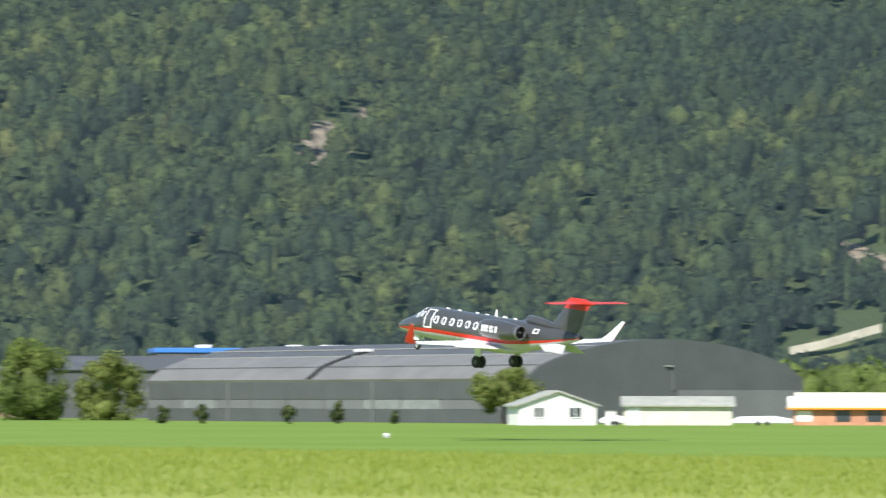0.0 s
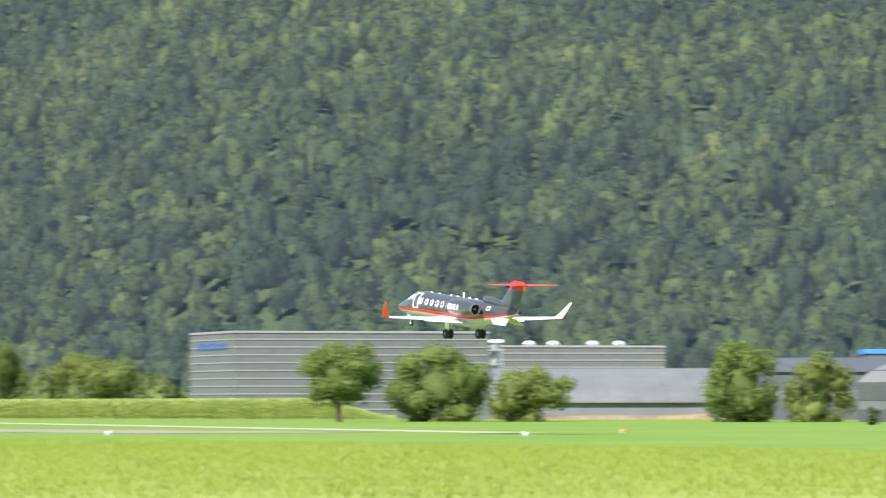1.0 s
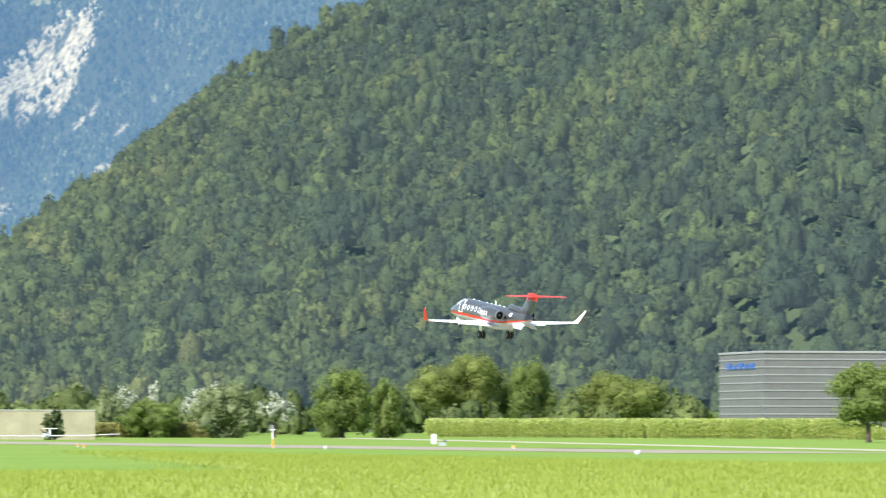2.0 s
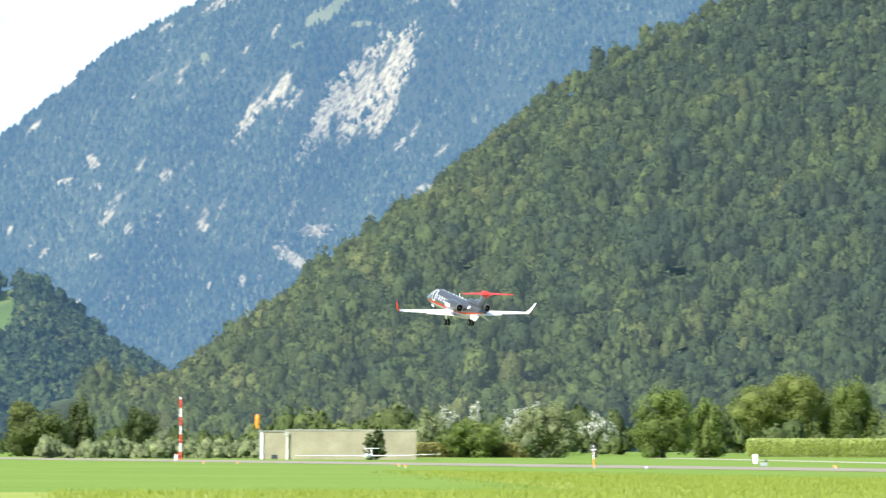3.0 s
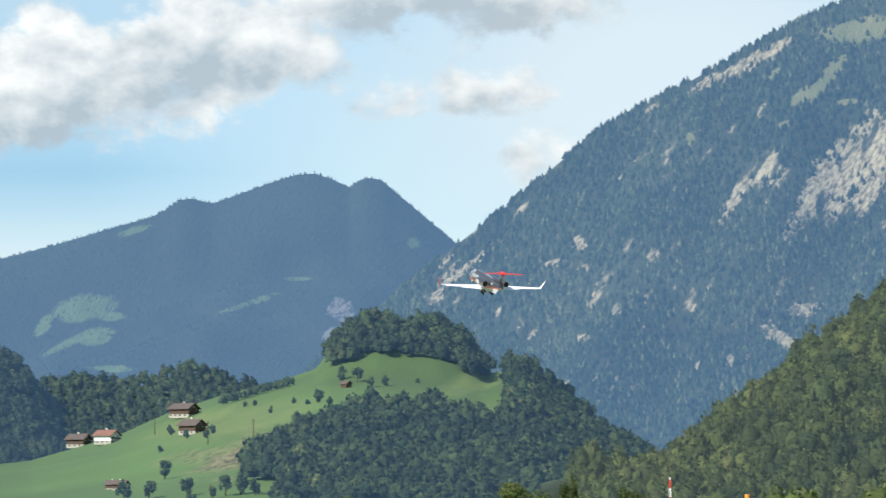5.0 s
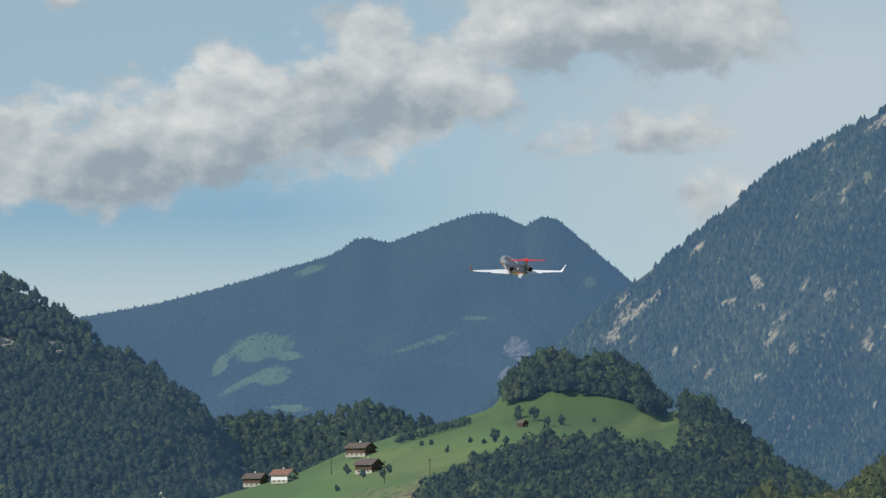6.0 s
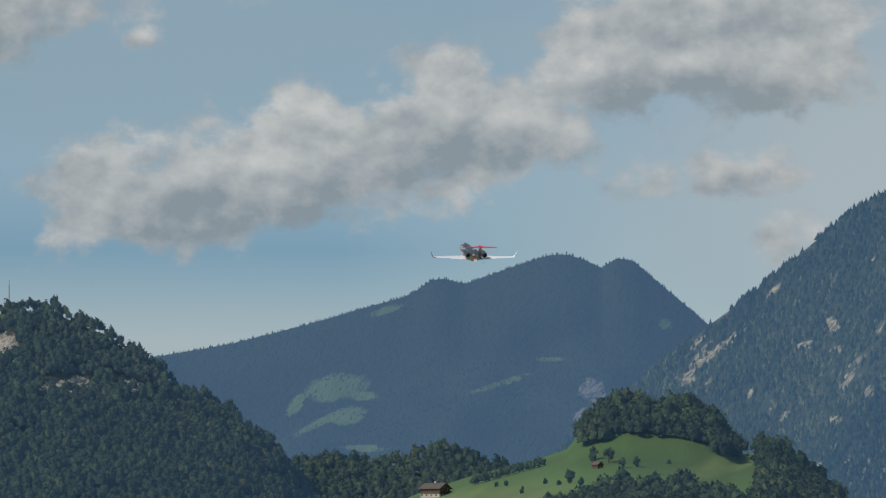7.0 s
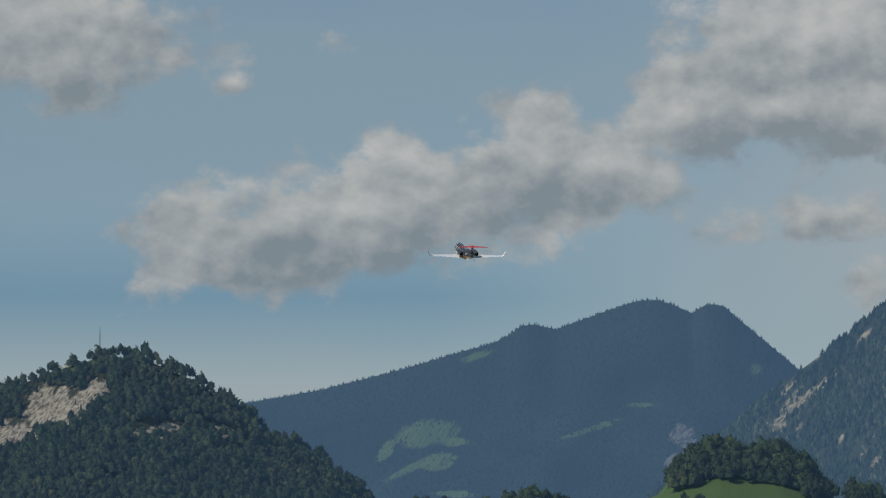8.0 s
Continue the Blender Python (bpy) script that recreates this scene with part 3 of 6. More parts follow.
SCAR = [(-24.6, 0.48, 1.05, 0.32, 16)]


def on_slope(p, az, u, g):
    """Off rock and pasture; the wood thins out high up under the crest."""
    el = azel(p)[1]
    return bare(NEAR_ROCK, 0.32)(p, az, u, g) & bare(NEAR_GRASS + SCAR, 0.1)(p, az, u, g) & ((el < 5.4) | (g.uniform(0, 1, len(az)) < 0.3))


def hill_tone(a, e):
    """Brightness across the slope put into the tint; paler woods towards the valley's mouth."""
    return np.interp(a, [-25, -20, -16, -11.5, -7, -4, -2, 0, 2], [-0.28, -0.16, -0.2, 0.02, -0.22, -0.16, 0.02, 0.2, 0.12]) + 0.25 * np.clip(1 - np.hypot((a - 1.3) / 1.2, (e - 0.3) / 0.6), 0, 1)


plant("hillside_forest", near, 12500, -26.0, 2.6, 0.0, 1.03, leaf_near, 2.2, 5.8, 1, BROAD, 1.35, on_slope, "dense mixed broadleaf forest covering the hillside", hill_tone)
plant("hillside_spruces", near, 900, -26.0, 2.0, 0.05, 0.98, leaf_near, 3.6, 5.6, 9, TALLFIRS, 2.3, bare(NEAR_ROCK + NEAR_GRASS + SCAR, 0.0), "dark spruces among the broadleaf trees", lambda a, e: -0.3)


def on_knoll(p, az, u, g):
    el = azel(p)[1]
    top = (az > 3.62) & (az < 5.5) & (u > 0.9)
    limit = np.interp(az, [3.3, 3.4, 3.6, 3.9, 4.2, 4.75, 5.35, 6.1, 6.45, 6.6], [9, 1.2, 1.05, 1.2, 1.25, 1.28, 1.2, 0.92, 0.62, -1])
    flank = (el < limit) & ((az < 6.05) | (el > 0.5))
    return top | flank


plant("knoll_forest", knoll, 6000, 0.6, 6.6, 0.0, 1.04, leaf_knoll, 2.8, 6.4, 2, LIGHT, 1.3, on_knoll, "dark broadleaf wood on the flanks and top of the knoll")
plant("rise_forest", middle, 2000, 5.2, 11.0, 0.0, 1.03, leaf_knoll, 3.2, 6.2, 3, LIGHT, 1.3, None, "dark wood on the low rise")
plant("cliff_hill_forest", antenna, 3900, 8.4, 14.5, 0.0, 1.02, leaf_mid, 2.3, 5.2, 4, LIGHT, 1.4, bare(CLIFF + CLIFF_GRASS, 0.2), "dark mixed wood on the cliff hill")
g = np.random.default_rng(5)
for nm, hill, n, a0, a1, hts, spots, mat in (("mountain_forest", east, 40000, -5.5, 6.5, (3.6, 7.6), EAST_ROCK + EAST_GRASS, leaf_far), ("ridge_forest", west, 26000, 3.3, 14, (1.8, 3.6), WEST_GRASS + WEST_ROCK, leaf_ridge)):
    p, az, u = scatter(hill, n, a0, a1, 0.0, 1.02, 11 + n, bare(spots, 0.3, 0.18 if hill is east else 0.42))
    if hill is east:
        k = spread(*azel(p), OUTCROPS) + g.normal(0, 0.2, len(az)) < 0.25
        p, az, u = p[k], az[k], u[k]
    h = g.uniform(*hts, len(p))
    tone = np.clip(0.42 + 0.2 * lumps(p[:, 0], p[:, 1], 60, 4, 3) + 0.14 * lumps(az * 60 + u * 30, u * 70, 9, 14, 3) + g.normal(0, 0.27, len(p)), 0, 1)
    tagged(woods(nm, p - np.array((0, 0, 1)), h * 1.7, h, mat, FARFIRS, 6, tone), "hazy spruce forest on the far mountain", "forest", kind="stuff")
p, az, u = scatter(antenna, 420, 8.6, 14.5, 0.55, 1.02, 77, bare(CLIFF + CLIFF_GRASS, 0.15))
h = g.uniform(3.2, 6.8, len(p))
tagged(woods("cliff_hill_spruces", p, h * 0.85, h, leaf_mid, TALLFIRS, 8), "dark spruces along the crest of the cliff hill", "forest", kind="stuff")

# ---- the airfield ----
TRACK = 18.9                                     # the runway's heading, degrees to the left of +y
ALONG = Vector((-math.sin(radians(TRACK)), math.cos(radians(TRACK)), 0))
ACROSS = Vector((math.cos(radians(TRACK)), math.sin(radians(TRACK)), 0))


def field(s, o, z=0.0):
    """A place s metres along the runway's line from abeam the tripod, and o metres to its right."""
    return ALONG * s + ACROSS * o + Vector((0, 0, z))


def mat_turf(name, a, b, scale):
    m, nodes, links, bs = material(name, 0.95)
    n1, n2 = noise_node(nodes, links, scale, 5), noise_node(nodes, links, scale * 14, 4)
    c1 = ramp(nodes, links, n1, [(0.3, a), (0.7, b)])
    c2 = ramp(nodes, links, n2, [(0.3, (0.94, 0.95, 0.93)), (0.7, (1.04, 1.04, 1.03))])
    links.new(blend(nodes, links, 1.0, c1, c2, "MULTIPLY"), bs.inputs["Base Color"])
    bs.inputs["Specular IOR Level"].default_value = 0.03
    relief(nodes, links, bs, n2, 0.3, 0.02)
    return m


mown = mat_turf("mown grass", (0.15, 0.24, 0.048), (0.195, 0.276, 0.064), 0.05)
rough_turf = mat_turf("rough grass", (0.27, 0.315, 0.078), (0.3, 0.34, 0.088), 0.06)
asphalt = mat_paint("runway asphalt", (0.3, 0.27, 0.215), 1.0, scale=0.3, vary=0.15)
gravel = mat_paint("gravel track", (0.42, 0.39, 0.31), 0.95, scale=0.4, vary=0.2)


for m in (asphalt, gravel):
    m.node_tree.nodes["Principled BSDF"].inputs["Specular IOR Level"].default_value = 0.03


def grid_sheet(name, mat, xs, ys, z=0.0):
    X, Y = np.meshgrid(xs, ys, indexing="ij")
    v = np.stack([X, Y, np.full_like(X, z)], -1).reshape(-1, 3)
    n, m = len(xs), len(ys)
    i, j = np.meshgrid(np.arange(n - 1), np.arange(m - 1), indexing="ij")
    q = (i * m + j).ravel()
    return new(name, raw_mesh(name, v, np.stack([q, q + m, q + m + 1, q + 1], -1), mat))


tagged(grid_sheet("ground", mown, np.linspace(-4900, 4900, 41), np.linspace(-4900, 4900, 41)), "flat mown airfield grass", "grass", kind="structure")


def strip(name, s0, s1, o0, o1, mat, z, p0=None, p1=None):
    return new(name, raw_mesh(name, np.array([field(s0, o0, z), field(s0, o1, z), field(s1, o1 if p1 is None else p1, z), field(s1, o0 if p0 is None else p0, z)]), np.array([[0, 1, 2, 3]]), mat))


tagged(strip("runway", 312, 760, 159, 179, asphalt, 0.02), "worn grey asphalt runway", "runway", kind="structure")
tagged(strip("rough_grass", -700, 200, -400, 126, rough_turf, 0.012), "long yellowish grass beside the runway", "grass", kind="structure")
tagged(strip("rough_grass_end", 200, 347, 81.4, 126, rough_turf, 0.012, 125.9, 126), "end of the long yellowish grass", "grass", kind="structure")
tagged(strip("gravel_track", 300, 640, 180, 186, gravel, 0.016, 270, 276), "pale gravel track across the grass", "track", kind="structure")

# ---- field things: helpers ----
def spotg(az, r, z=0.0):
    return Vector(polar(az, r, z).tolist())


def facing(az, r, turn=0.0, z=0.0):
    """A pose on the ground: x to the right as seen from the tripod, y away from it, turned by turn degrees."""
    return pose(*spotg(az, r, z), 0, 0, az + turn)


def thing(name, label, category, m, group=""):
    ob = tagged(new(name), label, category, group)
    ob.matrix_world = m
    return ob


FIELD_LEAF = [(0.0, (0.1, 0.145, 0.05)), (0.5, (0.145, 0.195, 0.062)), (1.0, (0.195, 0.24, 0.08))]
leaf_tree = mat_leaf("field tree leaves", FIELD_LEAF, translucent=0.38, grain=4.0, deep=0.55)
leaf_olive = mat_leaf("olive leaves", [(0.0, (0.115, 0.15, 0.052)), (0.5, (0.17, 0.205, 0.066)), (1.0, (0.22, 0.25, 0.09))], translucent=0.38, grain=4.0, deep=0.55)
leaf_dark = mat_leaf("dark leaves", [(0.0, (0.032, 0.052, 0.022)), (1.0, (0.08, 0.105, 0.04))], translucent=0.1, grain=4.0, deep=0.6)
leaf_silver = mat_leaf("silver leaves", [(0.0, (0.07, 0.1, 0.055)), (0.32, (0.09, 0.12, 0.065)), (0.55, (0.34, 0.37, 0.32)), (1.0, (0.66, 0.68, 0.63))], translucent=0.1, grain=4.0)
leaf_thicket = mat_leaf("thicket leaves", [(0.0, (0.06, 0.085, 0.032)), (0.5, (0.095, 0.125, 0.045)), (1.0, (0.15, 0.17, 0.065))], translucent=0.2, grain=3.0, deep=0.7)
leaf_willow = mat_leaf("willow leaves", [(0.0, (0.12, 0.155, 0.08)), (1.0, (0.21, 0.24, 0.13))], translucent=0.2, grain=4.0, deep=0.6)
leaf_pasture = mat_leaf("pasture tree leaves", [(0.0, (0.032, 0.055, 0.024)), (1.0, (0.08, 0.11, 0.042))], airlight=(0.12, AIR), grain=1.5, deep=0.7)
bark = mat_paint("bark", (0.07, 0.055, 0.04), 0.95, scale=2.0, vary=0.35, bump=0.03)


def crown_mesh(name, width, height, low, tufts, seed, mat, size=0.34, lumpy=12, depth=None):
    """A crown of many ragged tufts over a dozen lumps, from z = low to height."""
    g = np.random.default_rng(seed)
    depth = depth or width
    vs, fs, tn, at = [], [], [], 0
    low = low if low > 0.35 else -0.2 * height       # leafy to the ground: the crown's foot is sunk in it
    mid, half = (low + height) / 2, (height - low) / 2
    bv, bf = ico(2)
    for k in range(lumpy):
        d = g.normal(size=3)
        d /= np.linalg.norm(d)
        push = 0.0 if k == 0 else g.uniform(0.5, 0.84)
        c = d * push * np.array([width / 2, depth / 2, half]) + (0, 0, mid)
        s = (0.66 if k == 0 else g.uniform(0.2, 0.38)) * np.array([width / 2, depth / 2, half])
        core = bv * (1 + 0.16 * g.normal(size=(len(bv), 1))) * s * 0.55 + c
        tv, tf = leaf_tufts(g, int(tufts / lumpy), 1.0, -1.0, 1.0)
        ctr = tv.reshape(-1, 3, 3).mean(1, keepdims=True)
        tv = (ctr * s + (tv.reshape(-1, 3, 3) - ctr) * size).reshape(-1, 3) + c
        # lit crown top put into the tint: tufts get paler with height
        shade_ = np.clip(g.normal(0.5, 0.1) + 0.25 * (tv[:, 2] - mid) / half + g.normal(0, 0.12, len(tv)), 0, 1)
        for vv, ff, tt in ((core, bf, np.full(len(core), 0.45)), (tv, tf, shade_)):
            vs.append(vv), fs.append(ff + at), tn.append(tt)
            at += len(vv)
    return raw_mesh(name, np.concatenate(vs), np.concatenate(fs), mat, np.concatenate(tn))


def tree(az, r, width, height, low, label, seed, mat=None, tufts=9500, size=0.17, category="tree", name="tree", lumpy=32, stems=1, group=""):
    t = thing(name, label, category, facing(az, r, seed * 37 % 360), group)
    g = np.random.default_rng(seed + 500)
    bm = bmesh.new()
    for k in range(stems):
        x0 = (k - (stems - 1) / 2) * width * 0.18
        pts = [Vector((x0 + g.normal(0, 0.04) * i, g.normal(0, 0.04) * i, -0.1 + i * height * 0.62 / 5)) for i in range(6)]
        rad = [0.036 * height * (1 - 0.16 * i) / stems ** 0.5 for i in range(6)]
        limbs = [(pts, rad)]
        for b in range(6):
            i = 2 + b % 3
            a = b * 2.4 + g.uniform(0, 1)
            tip = pts[i] + Vector((math.cos(a) * width * 0.3, math.sin(a) * width * 0.3, height * g.uniform(0.1, 0.24)))
            limbs.append(([pts[i], pts[i].lerp(tip, 0.5) + Vector((0, 0, 0.3)), tip], [rad[i] * 0.55, rad[i] * 0.35, rad[i] * 0.12]))
        for lp, lr in limbs:
            rings = [[bm.verts.new(c + Vector((math.cos(q) * rr, math.sin(q) * rr, 0))) for q in [2 * math.pi * j / 8 for j in range(8)]] for c, rr in zip(lp, lr)]
            for u, v in zip(rings, rings[1:]):
                for j in range(8):
                    bm.faces.new((u[j], u[(j + 1) % 8], v[(j + 1) % 8], v[j]))
    part("trunk", bm, bark, t)
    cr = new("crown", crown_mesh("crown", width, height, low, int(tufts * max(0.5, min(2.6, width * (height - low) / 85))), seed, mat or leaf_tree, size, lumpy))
    cr.parent = t
    return t


# ---- woodland edge and field trees ----
# azimuth, distance, width, height, crown's lower edge
for i, (az, r, w, h, low, lab, mat) in enumerate([
        (-15.164, 545, 9.6, 9.8, 0.2, "broad rounded green field tree", leaf_tree), (-16.058, 545, 8.8, 7.6, 0.3, "round olive green field tree", leaf_olive),
        (-20.696, 462, 6.6, 5.9, 0.6, "small olive tree in front of the hangar", leaf_olive),
        (-10.398, 560, 10.4, 9.8, 1.9, "tall round dark green tree with a clear trunk", leaf_tree), (-11.6, 570, 13.0, 9.5, 0.0, "broad green tree leafy to the ground", leaf_tree),
        (-12.68, 565, 10.6, 7.1, 0.2, "lower spreading olive tree", leaf_olive), (-7.440, 830, 19, 13.4, 0.2, "wide domed tree behind the maize", leaf_olive),
        (-6.447, 830, 9, 13, 0.3, "tall tree behind the maize", leaf_tree), (-8.336, 850, 9, 7, 0.2, "low rounded tree behind the maize", leaf_tree),
        (-5.575, 830, 17, 14.4, 0.4, "large spreading tree behind the maize", leaf_olive), (-6.339, 840, 9.5, 12.2, 0.3, "rounded tree behind the maize", leaf_tree),
        (-4.210, 700, 9.6, 10.6, 0.2, "dense leafy tree at the field edge", leaf_tree), (-4.723, 715, 5.6, 9.2, 0.2, "upright leafy tree at the field edge", leaf_tree),
        (-2.811, 690, 10.2, 8.2, 0.1, "grey green bushy tree at the field edge", leaf_willow), (-1.952, 700, 9.6, 6.4, 0.1, "dense rounded green tree by the shelter", leaf_tree),
        (-1.459, 730, 5.2, 7.6, 0.2, "pale grey willow at the field edge", leaf_willow), (3.154, 720, 11.2, 8.6, 0.2, "broad rounded olive tree beyond the grass", leaf_thicket), (2.636, 730, 4.6, 8.6, 0.2, "narrow dark tree beyond the grass", leaf_dark),
        (1.958, 760, 6.4, 8.2, 0.2, "dark rounded tree beyond the grass", leaf_dark), (4.282, 740, 8.0, 4.0, 0.1, "low olive bush beyond the grass", leaf_thicket), (5.109, 740, 10.5, 6.2, 0.1, "olive tree at the field edge", leaf_thicket),
        (6.142, 720, 7.8, 5.8, 0.1, "dark green tree at the field edge", leaf_dark), (6.658, 760, 6.0, 4.4, 0.1, "low green bush beyond the grass", leaf_thicket)]):
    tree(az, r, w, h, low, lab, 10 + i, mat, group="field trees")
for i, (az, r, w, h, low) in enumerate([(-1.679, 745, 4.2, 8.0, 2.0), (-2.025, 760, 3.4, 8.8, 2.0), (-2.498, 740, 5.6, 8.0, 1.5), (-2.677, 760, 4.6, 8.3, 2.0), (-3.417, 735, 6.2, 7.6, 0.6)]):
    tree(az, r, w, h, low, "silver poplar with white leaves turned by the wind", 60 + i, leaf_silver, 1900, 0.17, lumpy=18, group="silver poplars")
for i, (az, r, w, h) in enumerate([(-16.708, 470, 1.5, 2.0), (-17.140, 470, 1.7, 2.1), (-18.164, 462, 1.6, 2.1), (-18.737, 460, 1.8, 2.2), (-19.416, 462, 0.9, 1.7)]):
    tree(az, r, w, h, 0.1, "small clipped dark conifer", 80 + i, leaf_dark, 700, 0.2, "shrub", "shrub", 7, group="shrubs along the hangar")
tree(-0.781, 604, 3.2, 4.2, 0.0, "dark bush growing against the concrete shelter", 90, leaf_dark, 1400, 0.26, "bush", "bush", 8)
# thickets behind the field
g = np.random.default_rng(31)
low_az = np.concatenate([g.uniform(-3.6, 5.6, 520), g.uniform(-8.6, -3.6, 160)])
low_r = g.uniform(775, 1150, len(low_az))
low_p = polar(low_az, low_r, -0.4)
keepers = ~((low_az < -1.25) & (low_az > -3.0) & (low_r < 790))
low_p, low_az = low_p[keepers], low_az[keepers]
size_ = g.uniform(1.4, 4.2, len(low_p)) * np.where(low_az > 0.6, 0.5, 0.85)
tagged(woods("thicket", low_p, size_, size_ * g.uniform(0.9, 1.7, len(low_p)), leaf_thicket, DENSE, 9, np.clip(g.normal(0.35, 0.22, len(low_p)), 0, 1)), "thicket of mixed shrubs and young trees", "shrubs", kind="stuff")
hed_az = g.uniform(0.2, 3.2, 170)
hed = polar(hed_az, g.uniform(640, 690, 170), -0.3)
sz = g.uniform(0.7, 1.6, 170)
tagged(woods("hedge", hed, sz, sz * g.uniform(0.9, 1.4, 170), leaf_willow, DENSE, 12, np.clip(g.normal(0.45, 0.2, 170), 0, 1)), "grey green hedge of low shrubs", "shrubs", kind="stuff")
lower = g.uniform(-25.5, -15.0, 90)
hp = polar(lower, g.uniform(620, 860, 90), -0.4)
sz = g.uniform(2.5, 5, 90)
tagged(woods("orchard_thicket", hp, sz, sz * g.uniform(0.9, 1.3, 90), leaf_tree, DENSE, 14, np.clip(g.normal(0.5, 0.2, 90), 0, 1)), "leafy trees behind the hangars", "trees", kind="stuff")


# ---- maize ----
def maize_shape(seed):
    """One maize plant: a stalk and arching leaves, one metre high."""
    g = np.random.default_rng(seed)
    vs, fs, at = [], [], 0
    for k in range(9):
        a, z = k * 2.5 + g.uniform(-0.4, 0.4), 0.1 + 0.09 * k
        d, n = np.array([np.cos(a), np.sin(a), 0]), np.array([-np.sin(a), np.cos(a), 0])
        L = 0.34 * (1 - 0.5 * abs(k - 4) / 5)
        v = np.array([[0, 0, z], d * L * 0.5 + n * 0.035 + (0, 0, z + 0.14), d * L * 0.5 - n * 0.035 + (0, 0, z + 0.14), d * L + (0, 0, z + 0.06)])
        vs.append(v), fs.append(np.array([[0, 1, 2], [1, 3, 2]]) + at)
        at += 4
    v = np.array([[-0.02, 0, 0], [0.02, 0, 0], [0, 0, 1.0], [0, -0.02, 0], [0, 0.02, 0], [0, 0, 1.02], [-0.05, 0.02, 0.94], [0.06, -0.01, 0.95], [0, 0, 0.82]])
    vs.append(v), fs.append(np.array([[0, 1, 2], [3, 4, 5], [6, 7, 8]]) + at)
    return np.concatenate(vs), np.concatenate(fs)


leaf_maize = mat_leaf("maize leaves", [(0.0, (0.25, 0.32, 0.11)), (0.6, (0.4, 0.45, 0.18)), (1.0, (0.56, 0.57, 0.29))], translucent=0.35, grain=3.0, deep=0.4)
leaf_ripe = mat_leaf("ripe maize leaves", [(0.0, (0.24, 0.25, 0.1)), (1.0, (0.4, 0.37, 0.17))], translucent=0.2)
MAIZE = [maize_shape(s) for s in range(6)]


def maize_field(name, a0, a1, r0, r1, n, high, mat, seed, label, taper=0.0):
    g = np.random.default_rng(seed)
    az = g.uniform(a0, a1, n)
    rr = r0 + (r1 - r0) * (az - a0) / (a1 - a0) + 24 * g.uniform(0, 1, n) ** 1.6
    h = high * g.uniform(0.82, 1.12, n) * (1 - 0.8 * taper * smooth01((a0 + 1.0 - az) / 1.0))
    tagged(woods(name, polar(az, rr, 0.0), h, h, mat, MAIZE, seed, np.clip(g.normal(0.5, 0.2, n), 0, 1)), label, "crop", kind="stuff")


maize_field("maize_field", -11.064, -5.209, 650, 752, 7500, 2.75, leaf_maize, 3, "tall green maize field with pale tassels", 1.0)
maize_field("ripe_maize", -2.75, -1.25, 700, 702, 2600, 2.1, leaf_ripe, 4, "low ripening maize behind the shelter")

# ---- long grass ----
g = np.random.default_rng(71)
n = 110000
az, rr = g.uniform(-26, 3, n), np.sqrt(g.uniform(108 ** 2, 400 ** 2, n))
p = polar(az, rr, 0.0)
o = p[:, 0] * ACROSS.x + p[:, 1] * ACROSS.y
s_ = p[:, 0] * ALONG.x + p[:, 1] * ALONG.y
rim = g.normal(0, 2.0, n)
p = p[(o < 125 + rim) & ((s_ < 200 + rim) | (o > 81.4 + (s_ - 200) * 0.303 + rim))]
blade = []
for s in range(6):
    gg = np.random.default_rng(900 + s)
    v = []
    for k in range(3):
        a, lean = gg.uniform(0, 6.28), gg.uniform(0.1, 0.5)
        c, t = np.array([*gg.normal(0, 1.0, 2), 0]), np.array([-np.sin(a), np.cos(a), 0]) * 0.07
        v += [c - t, c + t, c + np.array([np.cos(a) * lean, np.sin(a) * lean, gg.uniform(0.6, 1.1)])]
    blade.append((np.array(v), np.arange(9).reshape(3, 3)))
leaf_grass = mat_leaf("long grass blades", [(0.0, (0.25, 0.31, 0.07)), (0.5, (0.31, 0.35, 0.09)), (1.0, (0.36, 0.375, 0.13))], vary=0.06, translucent=0.55, grain=0.8, deep=0.05)
h = g.uniform(0.16, 0.34, len(p))
tone = np.clip(0.45 + 0.03 * lumps(p[:, 0], p[:, 1], 9, 6, 3) + g.normal(0, 0.08, len(p)), 0, 1)
tagged(woods("long_grass", p, h * 1.2, h, leaf_grass, blade, 15, tone), "long yellow green grass with seed heads", "grass", kind="stuff")

# ---- halls and sheds ----
clad = mat_paint("ribbed grey cladding", (0.165, 0.163, 0.16), 0.5, 0.3, 0.6, 0.1)
rib_mat = mat_paint("pale cladding rib", (0.33, 0.33, 0.325), 0.45, 0.3, 0.6, 0.08)
roof_pale = mat_paint("pale metal roof", (0.2, 0.195, 0.19), 0.55, 0.15, 0.2, 0.14)
roof_dark = mat_paint("dark metal roof", (0.11, 0.112, 0.118), 0.55, 0.2, 0.2, 0.15)
hall_grey = mat_paint("anthracite wall", (0.088, 0.095, 0.098), 0.6, 0.1, 0.3, 0.1)
hall_mid = mat_paint("grey wall band", (0.16, 0.165, 0.17), 0.6, 0.1, 0.3, 0.1)
glass_band = mat_paint("window band glass", (0.22, 0.235, 0.24), 0.15, 0.0, 0.5, 0.15)
white_wall = mat_paint("white plaster", (0.78, 0.78, 0.76), 0.8, 0, 0.7, 0.06)
cream_wall = mat_paint("cream plaster", (0.62, 0.6, 0.5), 0.85, 0, 0.6, 0.1)
wall_stone = mat_paint("weathered wall stone", (0.42, 0.4, 0.33), 0.9, 0, 0.5, 0.2, bump=0.02)
concrete = mat_paint("olive concrete", (0.305, 0.285, 0.19), 0.9, 0, 0.35, 0.16, bump=0.02)
